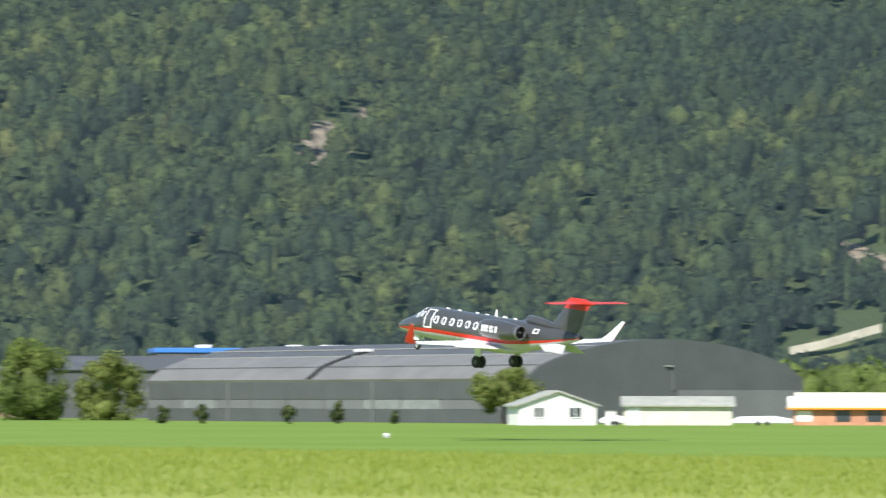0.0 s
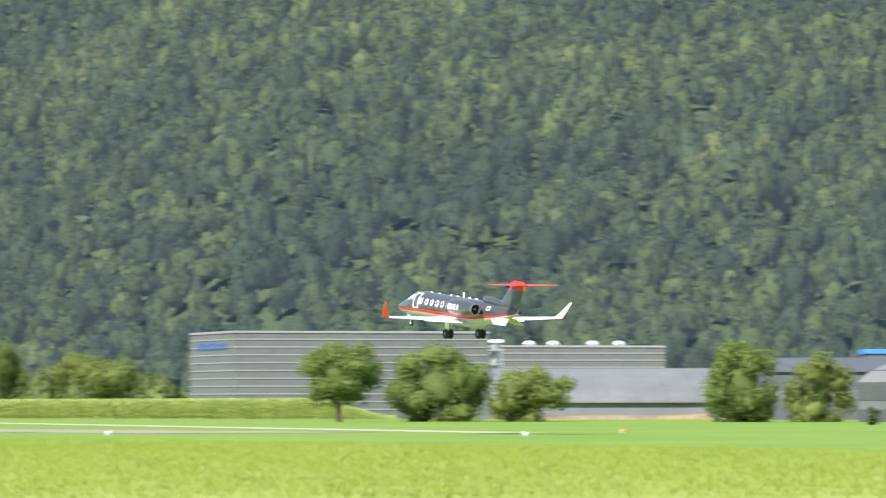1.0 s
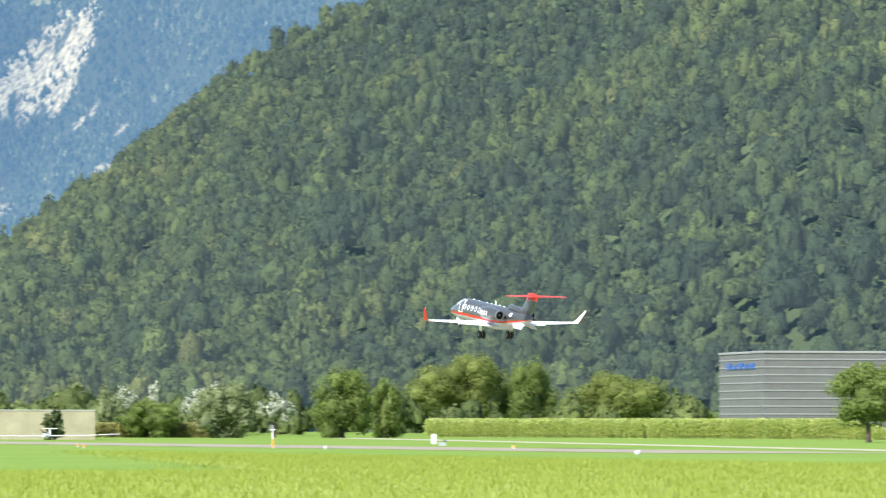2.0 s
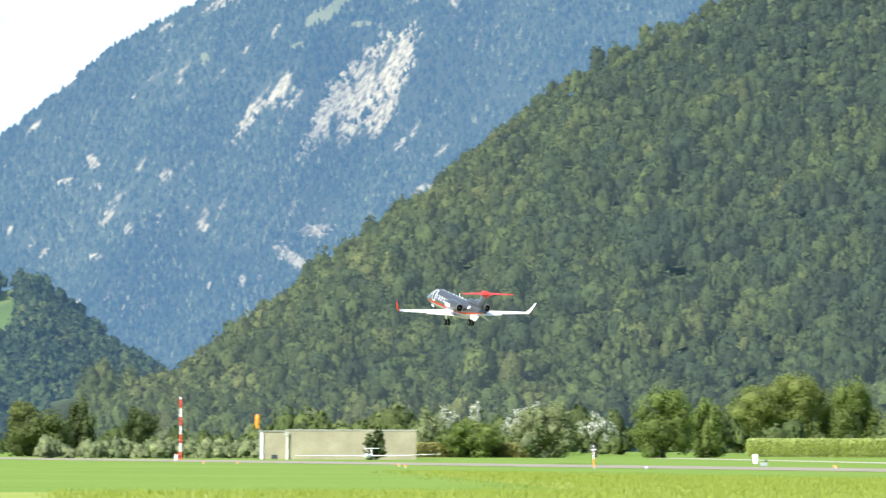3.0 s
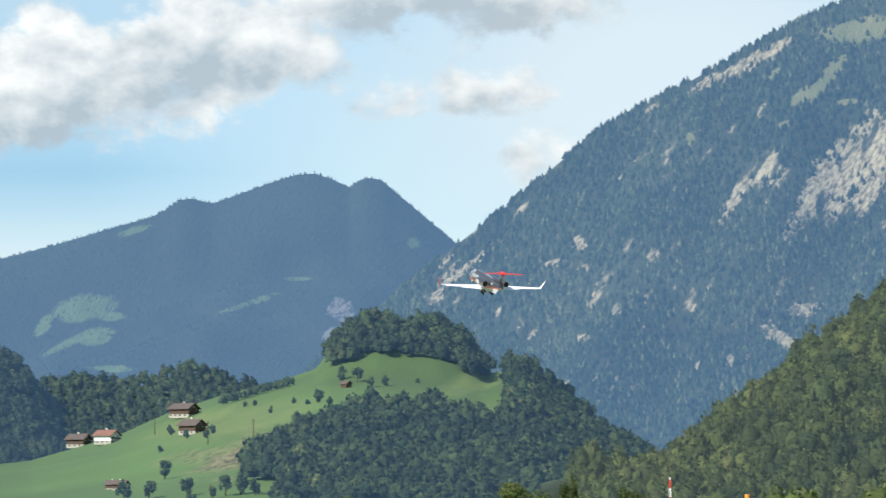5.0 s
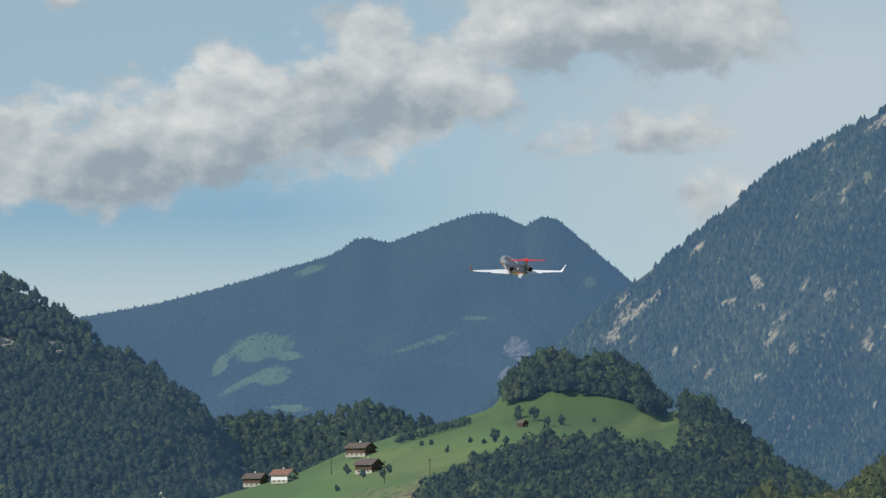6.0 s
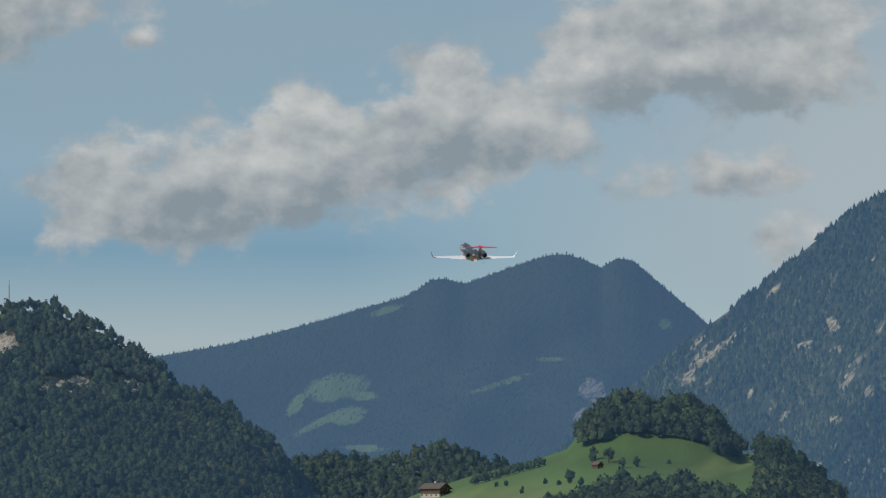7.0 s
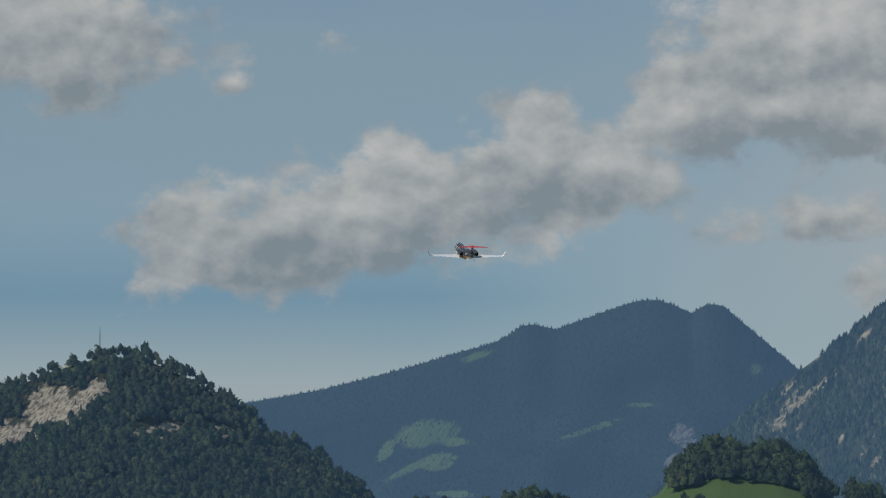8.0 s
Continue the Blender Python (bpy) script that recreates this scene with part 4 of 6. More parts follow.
blue_paint = mat_paint("blue sheet", (0.05, 0.2, 0.62), 0.4, 0, 0.4, 0.08)
sign_blue = mat_paint("deep blue sign", (0.03, 0.1, 0.36), 0.4, 0, 0.4, 0.1)
red_paint = mat_paint("signal red", (0.7, 0.05, 0.03), 0.5, 0, 2.0, 0.1)
white_paint = mat_paint("signal white", (0.8, 0.8, 0.8), 0.5, 0, 2.0, 0.06)
orange = mat_paint("signal orange", (0.9, 0.3, 0.03), 0.5, 0, 2.0, 0.08)
brick_red = mat_paint("terracotta plaster wall", (0.5, 0.24, 0.15), 0.85, 0, 0.8, 0.2, bump=0.02)
dark_glass = mat_paint("dark window", (0.04, 0.05, 0.06), 0.15, 0, 0.8, 0.1)
brown_wood = mat_paint("brown timber", (0.095, 0.062, 0.045), 0.8, 0, 1.0, 0.25)
tile_roof = mat_paint("weathered roof tiles", (0.12, 0.095, 0.085), 0.85, 0, 0.8, 0.25)
tile_red = mat_paint("red roof tiles", (0.24, 0.125, 0.095), 0.85, 0, 0.8, 0.25)
grey_roof = mat_paint("fibre cement roof", (0.36, 0.37, 0.33), 0.85, 0, 0.8, 0.15)
steel = mat_paint("galvanised steel", (0.5, 0.51, 0.52), 0.4, 0.7, 1.0, 0.1)
soil_mat = mat_paint("bare soil", (0.24, 0.17, 0.11), 0.95, 0, 0.4, 0.25)


def rib_hall(name, label, m, length, depth, high, ribs, openings=False):
    """A flat-roofed hall clad in horizontal ribs: front along x, from 0 to length."""
    hall = thing(name, label, "building", m)
    part("wall", cube(0, length, 0, depth, -0.2, high, bevel=0.05), clad, hall)
    part("roof", cube(-0.15, length + 0.15, -0.15, depth + 0.15, high + 0.004, high + 0.35, bevel=0.06), rib_mat, hall)
    front, side_ = cube(0.05, length - 0.05, -0.1, -0.004, -0.09, 0.09, bevel=0.03), cube(-0.1, -0.004, 0.0, depth - 0.05, -0.09, 0.09, bevel=0.03)
    for nm, bm in (("front_rib", front), ("side_rib", side_)):
        first = part(nm, bm, rib_mat, hall, "pale horizontal cladding rib")
        first.location.z = high - 0.9
        for k in range(1, ribs):
            o = first.copy()
            scene.collection.objects.link(o)
            o.location.z = high - 0.9 - k * (high - 1.0) / ribs
    return hall


mA = facing(-9.166, 720, 15)
hallA = rib_hall("factory_hall", "tall grey factory hall clad in ribbed metal", mA, 39.6, 26, 12.6, 10)
for k, (w, hh) in enumerate(((1.1, 0.9), (0.8, 0.6), (0.5, 0.9), (0.9, 0.7), (0.7, 0.8))):
    part("sign", cube(-0.22, -0.11, 18.5 - k * 3.4, 18.5 - k * 3.4 + 2.2, 10.3, 10.3 + hh * 1.1, bevel=0.03), sign_blue, hallA, "blue sign shape")
mB = facing(-12.183, 772, 15)
hallB = rib_hall("factory_extension", "lower grey factory wing clad in ribbed metal", mB, 29.0, 24, 11.0, 9)
for k, x in enumerate((7.5, 11.5, 18.0, 22.5)):
    v = thing("roof_vent", "white domed roof vent on the factory wing", "roof vent", mB @ pose(x, 4, 11.35), "roof vents")
    part("curb", cube(-0.8, 0.8, -0.8, 0.8, 0, 0.3, bevel=0.04), steel, v)
    part("dome", loft([[Vector((0.9 * s * math.cos(a), 0.9 * s * math.sin(a), z)) for a in [2 * math.pi * i / 14 for i in range(14)]] for s, z in ((1, 0.3), (0.9, 0.55), (0.5, 0.75), (0.1, 0.8))]), white_paint, v, "white dome")
tower = thing("exhaust_tower", "pale steel ventilation tower with ducts", "ventilation", facing(-12.163, 752, 10))
for x in (-1.8, 1.8):
    for y in (-1.2, 1.2):
        part("post", cube(x - 0.12, x + 0.12, y - 0.12, y + 0.12, 0, 11.2), steel, tower)
for z in (5.8, 8.0, 10.2):
    part("platform", cube(-2.2, 2.2, -1.5, 1.5, z, z + 0.25, bevel=0.03), rib_mat, tower)
part("duct", tube((-0.7, 0, 6.0), (-0.7, 0, 10.8), 0.7), white_paint, tower, "white duct")
part("duct", tube((0.9, 0, 6.0), (0.9, 0, 11.6), 0.5), steel, tower)
part("cowl", cube(0.1, 2.2, -0.7, 0.7, 11.5, 12.0, bevel=0.1), white_paint, tower)

# low hall with a wide shallow roof
mC = facing(-12.196, 655, 4)
hallC = thing("low_hall", "long low hall with a wide pale metal roof", "building", mC)
part("wall", cube(0, 44, 0.3, 40, -0.2, 2.6, bevel=0.03), hall_mid, hallC)
for k in range(11):
    part("roof_panel", loft([[Vector((k * 4.0 + dx, y, z)) for y, z in ((-0.4, 2.45), (6, 4.2), (14, 5.8), (24, 7.0), (24, 6.7), (14, 5.5), (6, 3.9), (-0.4, 2.2))] for dx in (0.02, 3.97)]), roof_pale, hallC, "pale metal roof panel")
part("roof_back", cube(0, 44, 24.05, 40, 2.62, 7.0), roof_dark, hallC)
part("plinth", cube(0, 44, 0.1, 0.29, -0.2, 0.5), soil_mat, hallC)
bank = thing("soil_bank", "low bank of bare brown soil", "soil", facing(-14.260, 640))
part("heap", loft([[Vector((x, y * s, z * s)) for y, z in ((-2, -0.1), (-1.2, 0.5), (0.2, 0.75), (1.5, 0.4), (2, -0.1))] for x, s in ((-16, 0.3), (-10, 0.8), (-2, 0.7), (5, 1.0), (13, 0.8), (19, 0.3))]), soil_mat, bank)

# the vaulted hangar: long side along +y of its own space, gable along +x
mH = pose(*spotg(-20.962, 470), 0, 0, 10.7)
hangar = thing("hangar", "dark grey vaulted hangar with a pale lower roof", "hangar", mH)
WID, LEN, EAVE, PEAK = 32.5, 80.0, 4.4, 8.3
arch = [(WID * i / 20, EAVE + (PEAK - EAVE) * math.sin(math.pi * i / 20) ** 0.62) for i in range(21)]
bm = bmesh.new()
gable = [bm.verts.new((x, 0, z)) for x, z in [(0, -0.2)] + arch + [(WID, -0.2)]]
back_ = [bm.verts.new((v.co.x, 0.4, v.co.z)) for v in gable]
bm.faces.new(gable), bm.faces.new(back_)
for i in range(len(gable)):
    j = (i + 1) % len(gable)
    bm.faces.new((gable[i], gable[j], back_[j], back_[i]))
part("gable_wall", bm, hall_grey, hangar, "anthracite arched gable")
part("gable_base", cube(17.5, WID - 0.2, -0.08, -0.004, -0.2, 3.3), hall_mid, hangar)
part("gable_lamp", cube(15.9, 16.8, -0.3, -0.09, 5.6, 5.7), grey_roof, hangar)
part("downpipe", tube((16.9, -0.08, 3.3), (16.9, -0.08, 5.5), 0.06), hall_mid, hangar)
for i in range(10):
    y0 = 0.45 + i * (LEN - 0.5) / 10
    y1 = y0 + (LEN - 0.5) / 10 - 0.06
    part("wall_panel", cube(0.02, 0.4, y0, y1, -0.2, 1.35), hall_grey, hangar)
    part("window_band", cube(0.06, 0.4, y0 + 0.1, y1 - 0.1, 1.37, 2.35), hall_mid if i not in (2, 3, 8) else glass_band, hangar, "pale window band")
    part("wall_panel", cube(0.0, 0.4, y0, y1, 2.37, EAVE - 0.1), hall_grey, hangar)
    part("roof_panel", loft([[Vector((x, y, z)) for x, z in [(p[0] - 0.12, p[1]) for p in arch[:4]] + [(p[0], p[1] - 0.25) for p in arch[3::-1]]] for y in (y0, y1)]), roof_pale, hangar, "pale metal roof panel")
    part("roof_panel", loft([[Vector((x, y, z)) for x, z in arch[3:] + [(p[0], p[1] - 0.25) for p in arch[:2:-1]]] for y in (y0, y1)]), roof_dark, hangar, "dark metal roof panel")
for i, z in ((1, 0.1), (3, 0.12), (5, 0.12)):
    part("roof_seam", cube(arch[i][0] - 0.1, arch[i][0] + 0.1, 0.5, LEN, arch[i][1] + 0.01, arch[i][1] + 0.14), rib_mat if i > 1 else roof_dark, hangar)
part("far_wall", cube(WID - 0.4, WID, 0.45, LEN, -0.2, EAVE - 0.1), hall_grey, hangar)
part("back_wall", cube(0.42, WID - 0.42, LEN - 0.4, LEN, -0.2, EAVE), hall_grey, hangar)
gutter = [(p[0] - 0.12, p[1] + 0.02) for p in arch[:5]]
part("roof_channel", loft([[Vector((x, y, z)) for x, z in gutter + [(x, z + 0.12) for x, z in reversed(gutter)]] for y in (42.6, 43.7)]), jet_like_black, hangar, "dark channel up the roof")
part("skylight", cube(arch[4][0] - 0.3, arch[4][0] + 0.7, 42.4, 44.6, arch[4][1] + 0.15, arch[4][1] + 0.45, bevel=0.05), white_paint, hangar, "white skylight")
for k in (2, 5):
    part("mullion", cube(-0.05, -0.004, 9 + k * 10.4, 9.35 + k * 10.4, 0.0, EAVE - 0.15), hall_mid, hangar, "pale wall post")
rear = thing("rear_hall", "dark low hall behind the field trees", "building", facing(-15.45, 612, 8))
part("wall", cube(0, 19, 0, 18, -0.2, 6.2), hall_grey, rear)
part("roof", loft([[Vector((x, y, z)) for y, z in ((-0.4, 6.15), (9, 7.9), (18.4, 6.15), (18.4, 6.0), (9, 7.7), (-0.4, 6.0))] for x in (-0.4, 19.4)]), roof_dark, rear, "dark sheet roof")
part("window_band", cube(1, 18, -0.06, -0.004, 2.6, 3.7), hall_mid, rear)
blue_hall = thing("blue_roofed_hall", "far hall with a bright blue roof edge", "building", facing(-16.6, 640, 4))
part("wall", cube(0, 26.5, 0, 14, -0.2, 8.5), roof_dark, blue_hall)
part("roof", cube(-0.2, 26.7, -0.25, 14.2, 8.52, 9.15, bevel=0.08), blue_paint, blue_hall, "bright blue roof edge")
for k, x in enumerate((5.5, 17.5, 22.0, 24.0)):
    part("skylight", cube(x, x + 1.9, 2, 5, 9.16, 9.6, bevel=0.15), white_paint, blue_hall, "white skylight")

# white house, sheds and trailers
def gabled(name, label, category, m, w, d, eave, peak, walls, roof, over=0.35, windows=(), door=None, group=""):
    """A house with its gable towards -y; windows (x, z, width, height) on the gable."""
    h = thing(name, label, category, m, group)
    bm = bmesh.new()
    f = [bm.verts.new(p) for p in ((-w / 2, 0, -0.15), (w / 2, 0, -0.15), (w / 2, 0, eave), (0, 0, peak), (-w / 2, 0, eave))]
    b = [bm.verts.new((v.co.x, d, v.co.z)) for v in f]
    bm.faces.new(f), bm.faces.new(b)
    for i in range(5):
        bm.faces.new((f[i], f[(i + 1) % 5], b[(i + 1) % 5], b[i]))
    part("wall", bm, walls, h)
    for s in (1, -1):
        k = (peak - eave) / (w / 2)
        pts = [(0, peak + 0.06), (s * (w / 2 + over), eave - k * over + 0.06), (s * (w / 2 + over), eave - k * over + 0.2), (0, peak + 0.22)]
        part("roof", loft([[Vector((x + 0.004 * s, y, z)) for x, z in pts] for y in (-over, d + over)]), roof, h)
    for x, z, ww, wh in windows:
        win = part("window", cube(x - ww / 2, x + ww / 2, -0.05, 0.05, z, z + wh, bevel=0.01), dark_glass, h)
        part("frame", cube(x - 0.04, x + 0.04, -0.08, -0.052, z, z + wh), white_paint, win)
        part("sill", cube(x - ww / 2 - 0.06, x + ww / 2 + 0.06, -0.12, -0.004, z - 0.09, z - 0.004), white_paint, win)
    if door:
        part("door", cube(door[0], door[1], -0.05, 0.05, 0, door[2]), brown_wood, h)
    return h


gabled("white_house", "white gabled house with a grey green roof", "house", facing(-21.328, 440, 8), 7.0, 8.0, 1.75, 2.95, white_wall, grey_roof, 0.4, ((-1.7, 0.75, 0.9, 0.85), (1.6, 0.75, 1.1, 0.85)))
shed = thing("cream_shed", "long cream shed with a pale roof", "shed", facing(-22.107, 442, 0))
part("wall", cube(0, 9.8, 0, 5, -0.15, 2.0, bevel=0.03), cream_wall, shed)
part("roof", loft([[Vector((x, y, z)) for y, z in ((-0.5, 1.85), (2.5, 2.65), (5.4, 1.9), (5.4, 1.75), (2.5, 2.5), (-0.5, 1.7))] for x in (-0.3, 10.1)]), grey_roof, shed)
part("door", cube(0.3, 1.4, -0.06, -0.004, 0, 1.6), white_paint, shed, "white shed door")
for az, w, hh, lab in ((-23.390, 5.3, 0.72, "long white covered trailer on the grass"), (-21.828, 2.6, 0.75, "small white covered trailer")):
    tr = thing("glider_trailer", lab, "trailer", facing(az, 438))
    part("body", loft([[Vector((x, y, z)) for y, z in ((-0.5, 0.25), (-0.5, hh * s), (-0.25, hh * s + 0.15), (0.25, hh * s + 0.15), (0.5, hh * s), (0.5, 0.25))] for x, s in ((0, 0.55), (0.5, 0.9), (w * 0.7, 1.0), (w, 0.6))]), white_paint, tr)
    for x in (w * 0.42, w * 0.58):
        part("wheel", tube((x, -0.55, 0.22), (x, -0.35, 0.22), 0.22), jet_like_black, tr)
kiosk = thing("white_box_cabinet", "white cabinet beside the trailer", "cabinet", facing(-21.954, 441))
part("body", cube(-0.45, 0.45, 0, 0.6, 0, 1.25, bevel=0.04), white_paint, kiosk)
part("lid", cube(-0.5, 0.5, -0.05, 0.65, 1.254, 1.32, bevel=0.02), grey_roof, kiosk)
club = thing("club_house", "low orange brick club house with a white fascia", "house", facing(-24.060, 445, -3))
part("wall", cube(0.3, 14, 0, 7, -0.15, 1.55, bevel=0.02), brick_red, club, "orange brick wall")
part("fascia", cube(-0.2, 14.4, -0.7, 7.4, 1.62, 2.65, bevel=0.04), white_wall, club, "white fascia")
part("trim", cube(-0.22, 14.42, -0.72, 7.42, 1.45, 1.616), orange, club, "orange trim")
part("roof", cube(0.4, 14, 0, 7, 2.66, 3.0, bevel=0.03), cream_wall, club)
for x in (0.6, 4.1, 7.0, 10.2):
    part("window", cube(x, x + 1.4, -0.06, -0.004, 0.35, 1.35), dark_glass if x > 1 else white_wall, club)
wall_az = -24.590
road_wall = thing("retaining_wall", "pale sloping retaining wall above the woods", "wall", pose(*near.spot(-24.590, 0.55), 0, 0, wall_az))
part("face", loft([[Vector((x, y, z)) for y, z in ((-1, s - 1.7), (-1, s), (1, s), (1, s - 1.7))] for x, s in ((-9, 1.4), (-3, 2.6), (4, 4.6), (9, 6.0))]), wall_stone, road_wall)

# ---- the concrete shelter, mast, windsock, glider ----
mS = facing(0.534, 612, 0)
shelter = thing("concrete_shelter", "flat-roofed olive concrete shelter", "building", mS)
S = 612 / 8600
part("wall", cube(46 * S, 276 * S, 0, 9, -0.15, 3.62, bevel=0.03), concrete, shelter)
part("wall", cube(0.35, 45.7 * S, 0.12, 9, -0.15, 3.5, bevel=0.03), concrete, shelter)
part("pillar", cube(0, 0.34, -0.1, 0.6, -0.15, 3.4, bevel=0.02), white_wall, shelter, "pale pillar")
part("pillar", cube(45 * S, 45 * S + 0.32, -0.3, -0.004, -0.15, 3.2, bevel=0.02), cream_wall, shelter, "pale pillar")
part("bracket", cube(43 * S, 47 * S + 0.2, -0.36, -0.31, 2.9, 3.5), grey_roof, shelter)
part("coping", cube(45 * S, 277 * S, -0.08, 9.1, 3.624, 3.76, bevel=0.03), grey_roof, shelter, "grey roof edge")
part("coping", cube(-0.05, 45 * S - 0.02, -0.02, 9.1, 3.504, 3.62, bevel=0.03), grey_roof, shelter, "grey roof edge")
part("vent", cube(1.4, 2.15, 0.06, 0.116, 0.1, 0.6), dark_glass, shelter, "dark low vent")

mast = thing("marker_mast", "red and white banded lattice marker mast", "mast", facing(1.474, 575))
for k in range(7):
    bm = bmesh.new()
    z0, z1 = k * 1.03, (k + 1) * 1.03 - 0.01
    for x, y in ((-0.08, -0.08), (0.08, -0.08), (0.08, 0.08), (-0.08, 0.08)):
        box(bm, x - 0.035, x + 0.035, y - 0.035, y + 0.035, z0, z1)
    for q in range(4):
        za = z0 + (z1 - z0) * q / 4
        box(bm, -0.11, 0.11, -0.11, -0.07, za + 0.02, za + 0.16)
        box(bm, -0.11, 0.11, 0.07, 0.11, za + 0.02, za + 0.16)
    part("band", bm, red_paint if k % 2 == 0 else white_paint, mast, "red band" if k % 2 == 0 else "white band")
part("lamp", tube((0, 0, 7.2), (0, 0, 7.5), 0.1, 0.07), white_paint, mast)
cabinet = thing("mast_cabinet", "small pale cabinet at the foot of the mast", "cabinet", facing(1.527, 576))
part("body", cube(-0.2, 0.2, -0.2, 0.2, 0, 0.7, bevel=0.02), white_paint, cabinet)
part("lid", cube(-0.23, 0.23, -0.23, 0.23, 0.704, 0.76), red_paint, cabinet)

sock = thing("windsock", "orange windsock hanging slack from a pole", "windsock", facing(0.560, 632))
part("pole", tube((0.18, 0, 0), (0.18, 0, 5.9), 0.06, 0.04), steel, sock)
part("sock", loft([[Vector((x + r * math.cos(a), r * math.sin(a), z)) for a in [2 * math.pi * i / 14 for i in range(14)]] for x, r, z in ((-0.05, 0.3, 5.75), (-0.09, 0.33, 5.2), (-0.13, 0.27, 4.5), (-0.1, 0.17, 3.95))]), orange, sock, "orange cloth sock")
part("hoop", tube((0.18, 0, 5.7), (-0.3, 0, 5.78), 0.03), steel, sock)

glider = thing("parked_glider", "white glider parked facing the runway", "glider", facing(-0.734, 598, -6))
for s in (1, -1):
    part("wing", loft([foil_y((x * s, z), c, t) for x, z, c, t in ((0.2, 0.5, 0.95, 0.16), (4.5, 0.55 if s > 0 else 0.5, 0.75, 0.12), (9.0, 0.75 if s > 0 else 0.52, 0.4, 0.06))]), white_paint, glider, "long white wing")
part("fuselage", loft([[Vector((r * math.cos(a), y, 0.48 + 1.1 * r * math.sin(a))) for a in [2 * math.pi * i / 14 for i in range(14)]] for y, r in ((-2.4, 0.03), (-2.0, 0.25), (-1.0, 0.36), (0.2, 0.33), (1.5, 0.18), (4.5, 0.09))]), white_paint, glider)
part("canopy", loft([[Vector((r * math.cos(a), y, 0.72 + r * math.sin(a))) for a in [2 * math.pi * i / 12 for i in range(12)]] for y, r in ((-1.7, 0.03), (-1.2, 0.22), (-0.5, 0.25), (0.1, 0.05))]), dark_glass, glider, "dark canopy")
part("wheel", tube((-0.08, -0.3, 0.2), (0.08, -0.3, 0.2), 0.22), jet_like_black, glider)
part("fin", loft([[Vector((x, y, z)) for x, y in ((-0.05, a), (0.05, a), (0.02, b), (-0.02, b))] for z, a, b in ((0.45, 3.6, 4.5), (1.4, 4.0, 4.6))]), white_paint, glider)
part("tailplane", cube(-0.9, 0.9, 4.0, 4.5, 1.38, 1.45, bevel=0.02), white_paint, glider)

# ---- along the runway ----
def marker(az, r, pale):
    mk = thing("runway_marker", "white runway edge light" if pale else "orange runway edge marker", "marker", facing(az, r), "runway edge lights")
    part("base", tube((0, 0, 0), (0, 0, 0.12), 0.1, 0.08), steel, mk)
    part("cap", loft([[Vector((q * math.cos(a), q * math.sin(a), z)) for a in [2 * math.pi * i / 12 for i in range(12)]] for q, z in ((0.1, 0.12), (0.11, 0.18), (0.08, 0.24), (0.03, 0.27))]), white_paint if pale else orange, mk, "white cap" if pale else "orange cap")


for az, r, pale in ((1.201, 472.6, 0), (0.797, 474.9, 0), (-1.101, 429.4, 0), (-1.174, 410.7, 0), (-4.011, 395.8, 1), (-6.221, 423.0, 0), (-7.675, 336.0, 1), (-6.238, 407.0, 0), (-7.699, 343.4, 1),
                    (-12.600, 317.3, 1), (-13.742, 351.4, 0), (-12.576, 325.6, 1), (-13.732, 350.0, 0), (-19.297, 289.0, 1), (-19.323, 287.0, 1), (-3.398, 410.9, 0)):
    marker(az, r, pale)
sign = thing("approach_light", "white approach light on a striped post", "light", facing(-3.390, 432))
part("post", tube((0, 0, 0), (0, 0, 0.7), 0.06), orange, sign)
part("post_top", tube((0, 0, 0.704), (0, 0, 1.5), 0.055, 0.045), white_paint, sign)
part("crossbar", cube(-0.24, 0.24, -0.05, 0.05, 1.5, 1.6, bevel=0.02), white_paint, sign)
part("spike", tube((0, 0, 1.68), (0, 0, 1.95), 0.03), white_paint, sign)
wb = thing("white_board", "white upright distance board", "sign", facing(-5.288, 480))
part("board", cube(-0.24, 0.24, -0.05, 0.05, 0.12, 1.05, bevel=0.02), white_paint, wb)
part("leg", cube(-0.2, -0.14, -0.03, 0.03, 0, 0.116), steel, wb)
part("leg", cube(0.14, 0.2, -0.03, 0.03, 0, 0.116), steel, wb)
gb = thing("grey_junction_box", "low grey junction box in the grass", "box", facing(-5.395, 455))
part("body", cube(-0.4, 0.3, -0.2, 0.2, 0, 0.34, bevel=0.03), steel, gb)
part("cover", cube(0.05, 0.3, -0.15, 0.15, 0.344, 0.6, bevel=0.03), hall_grey, gb)

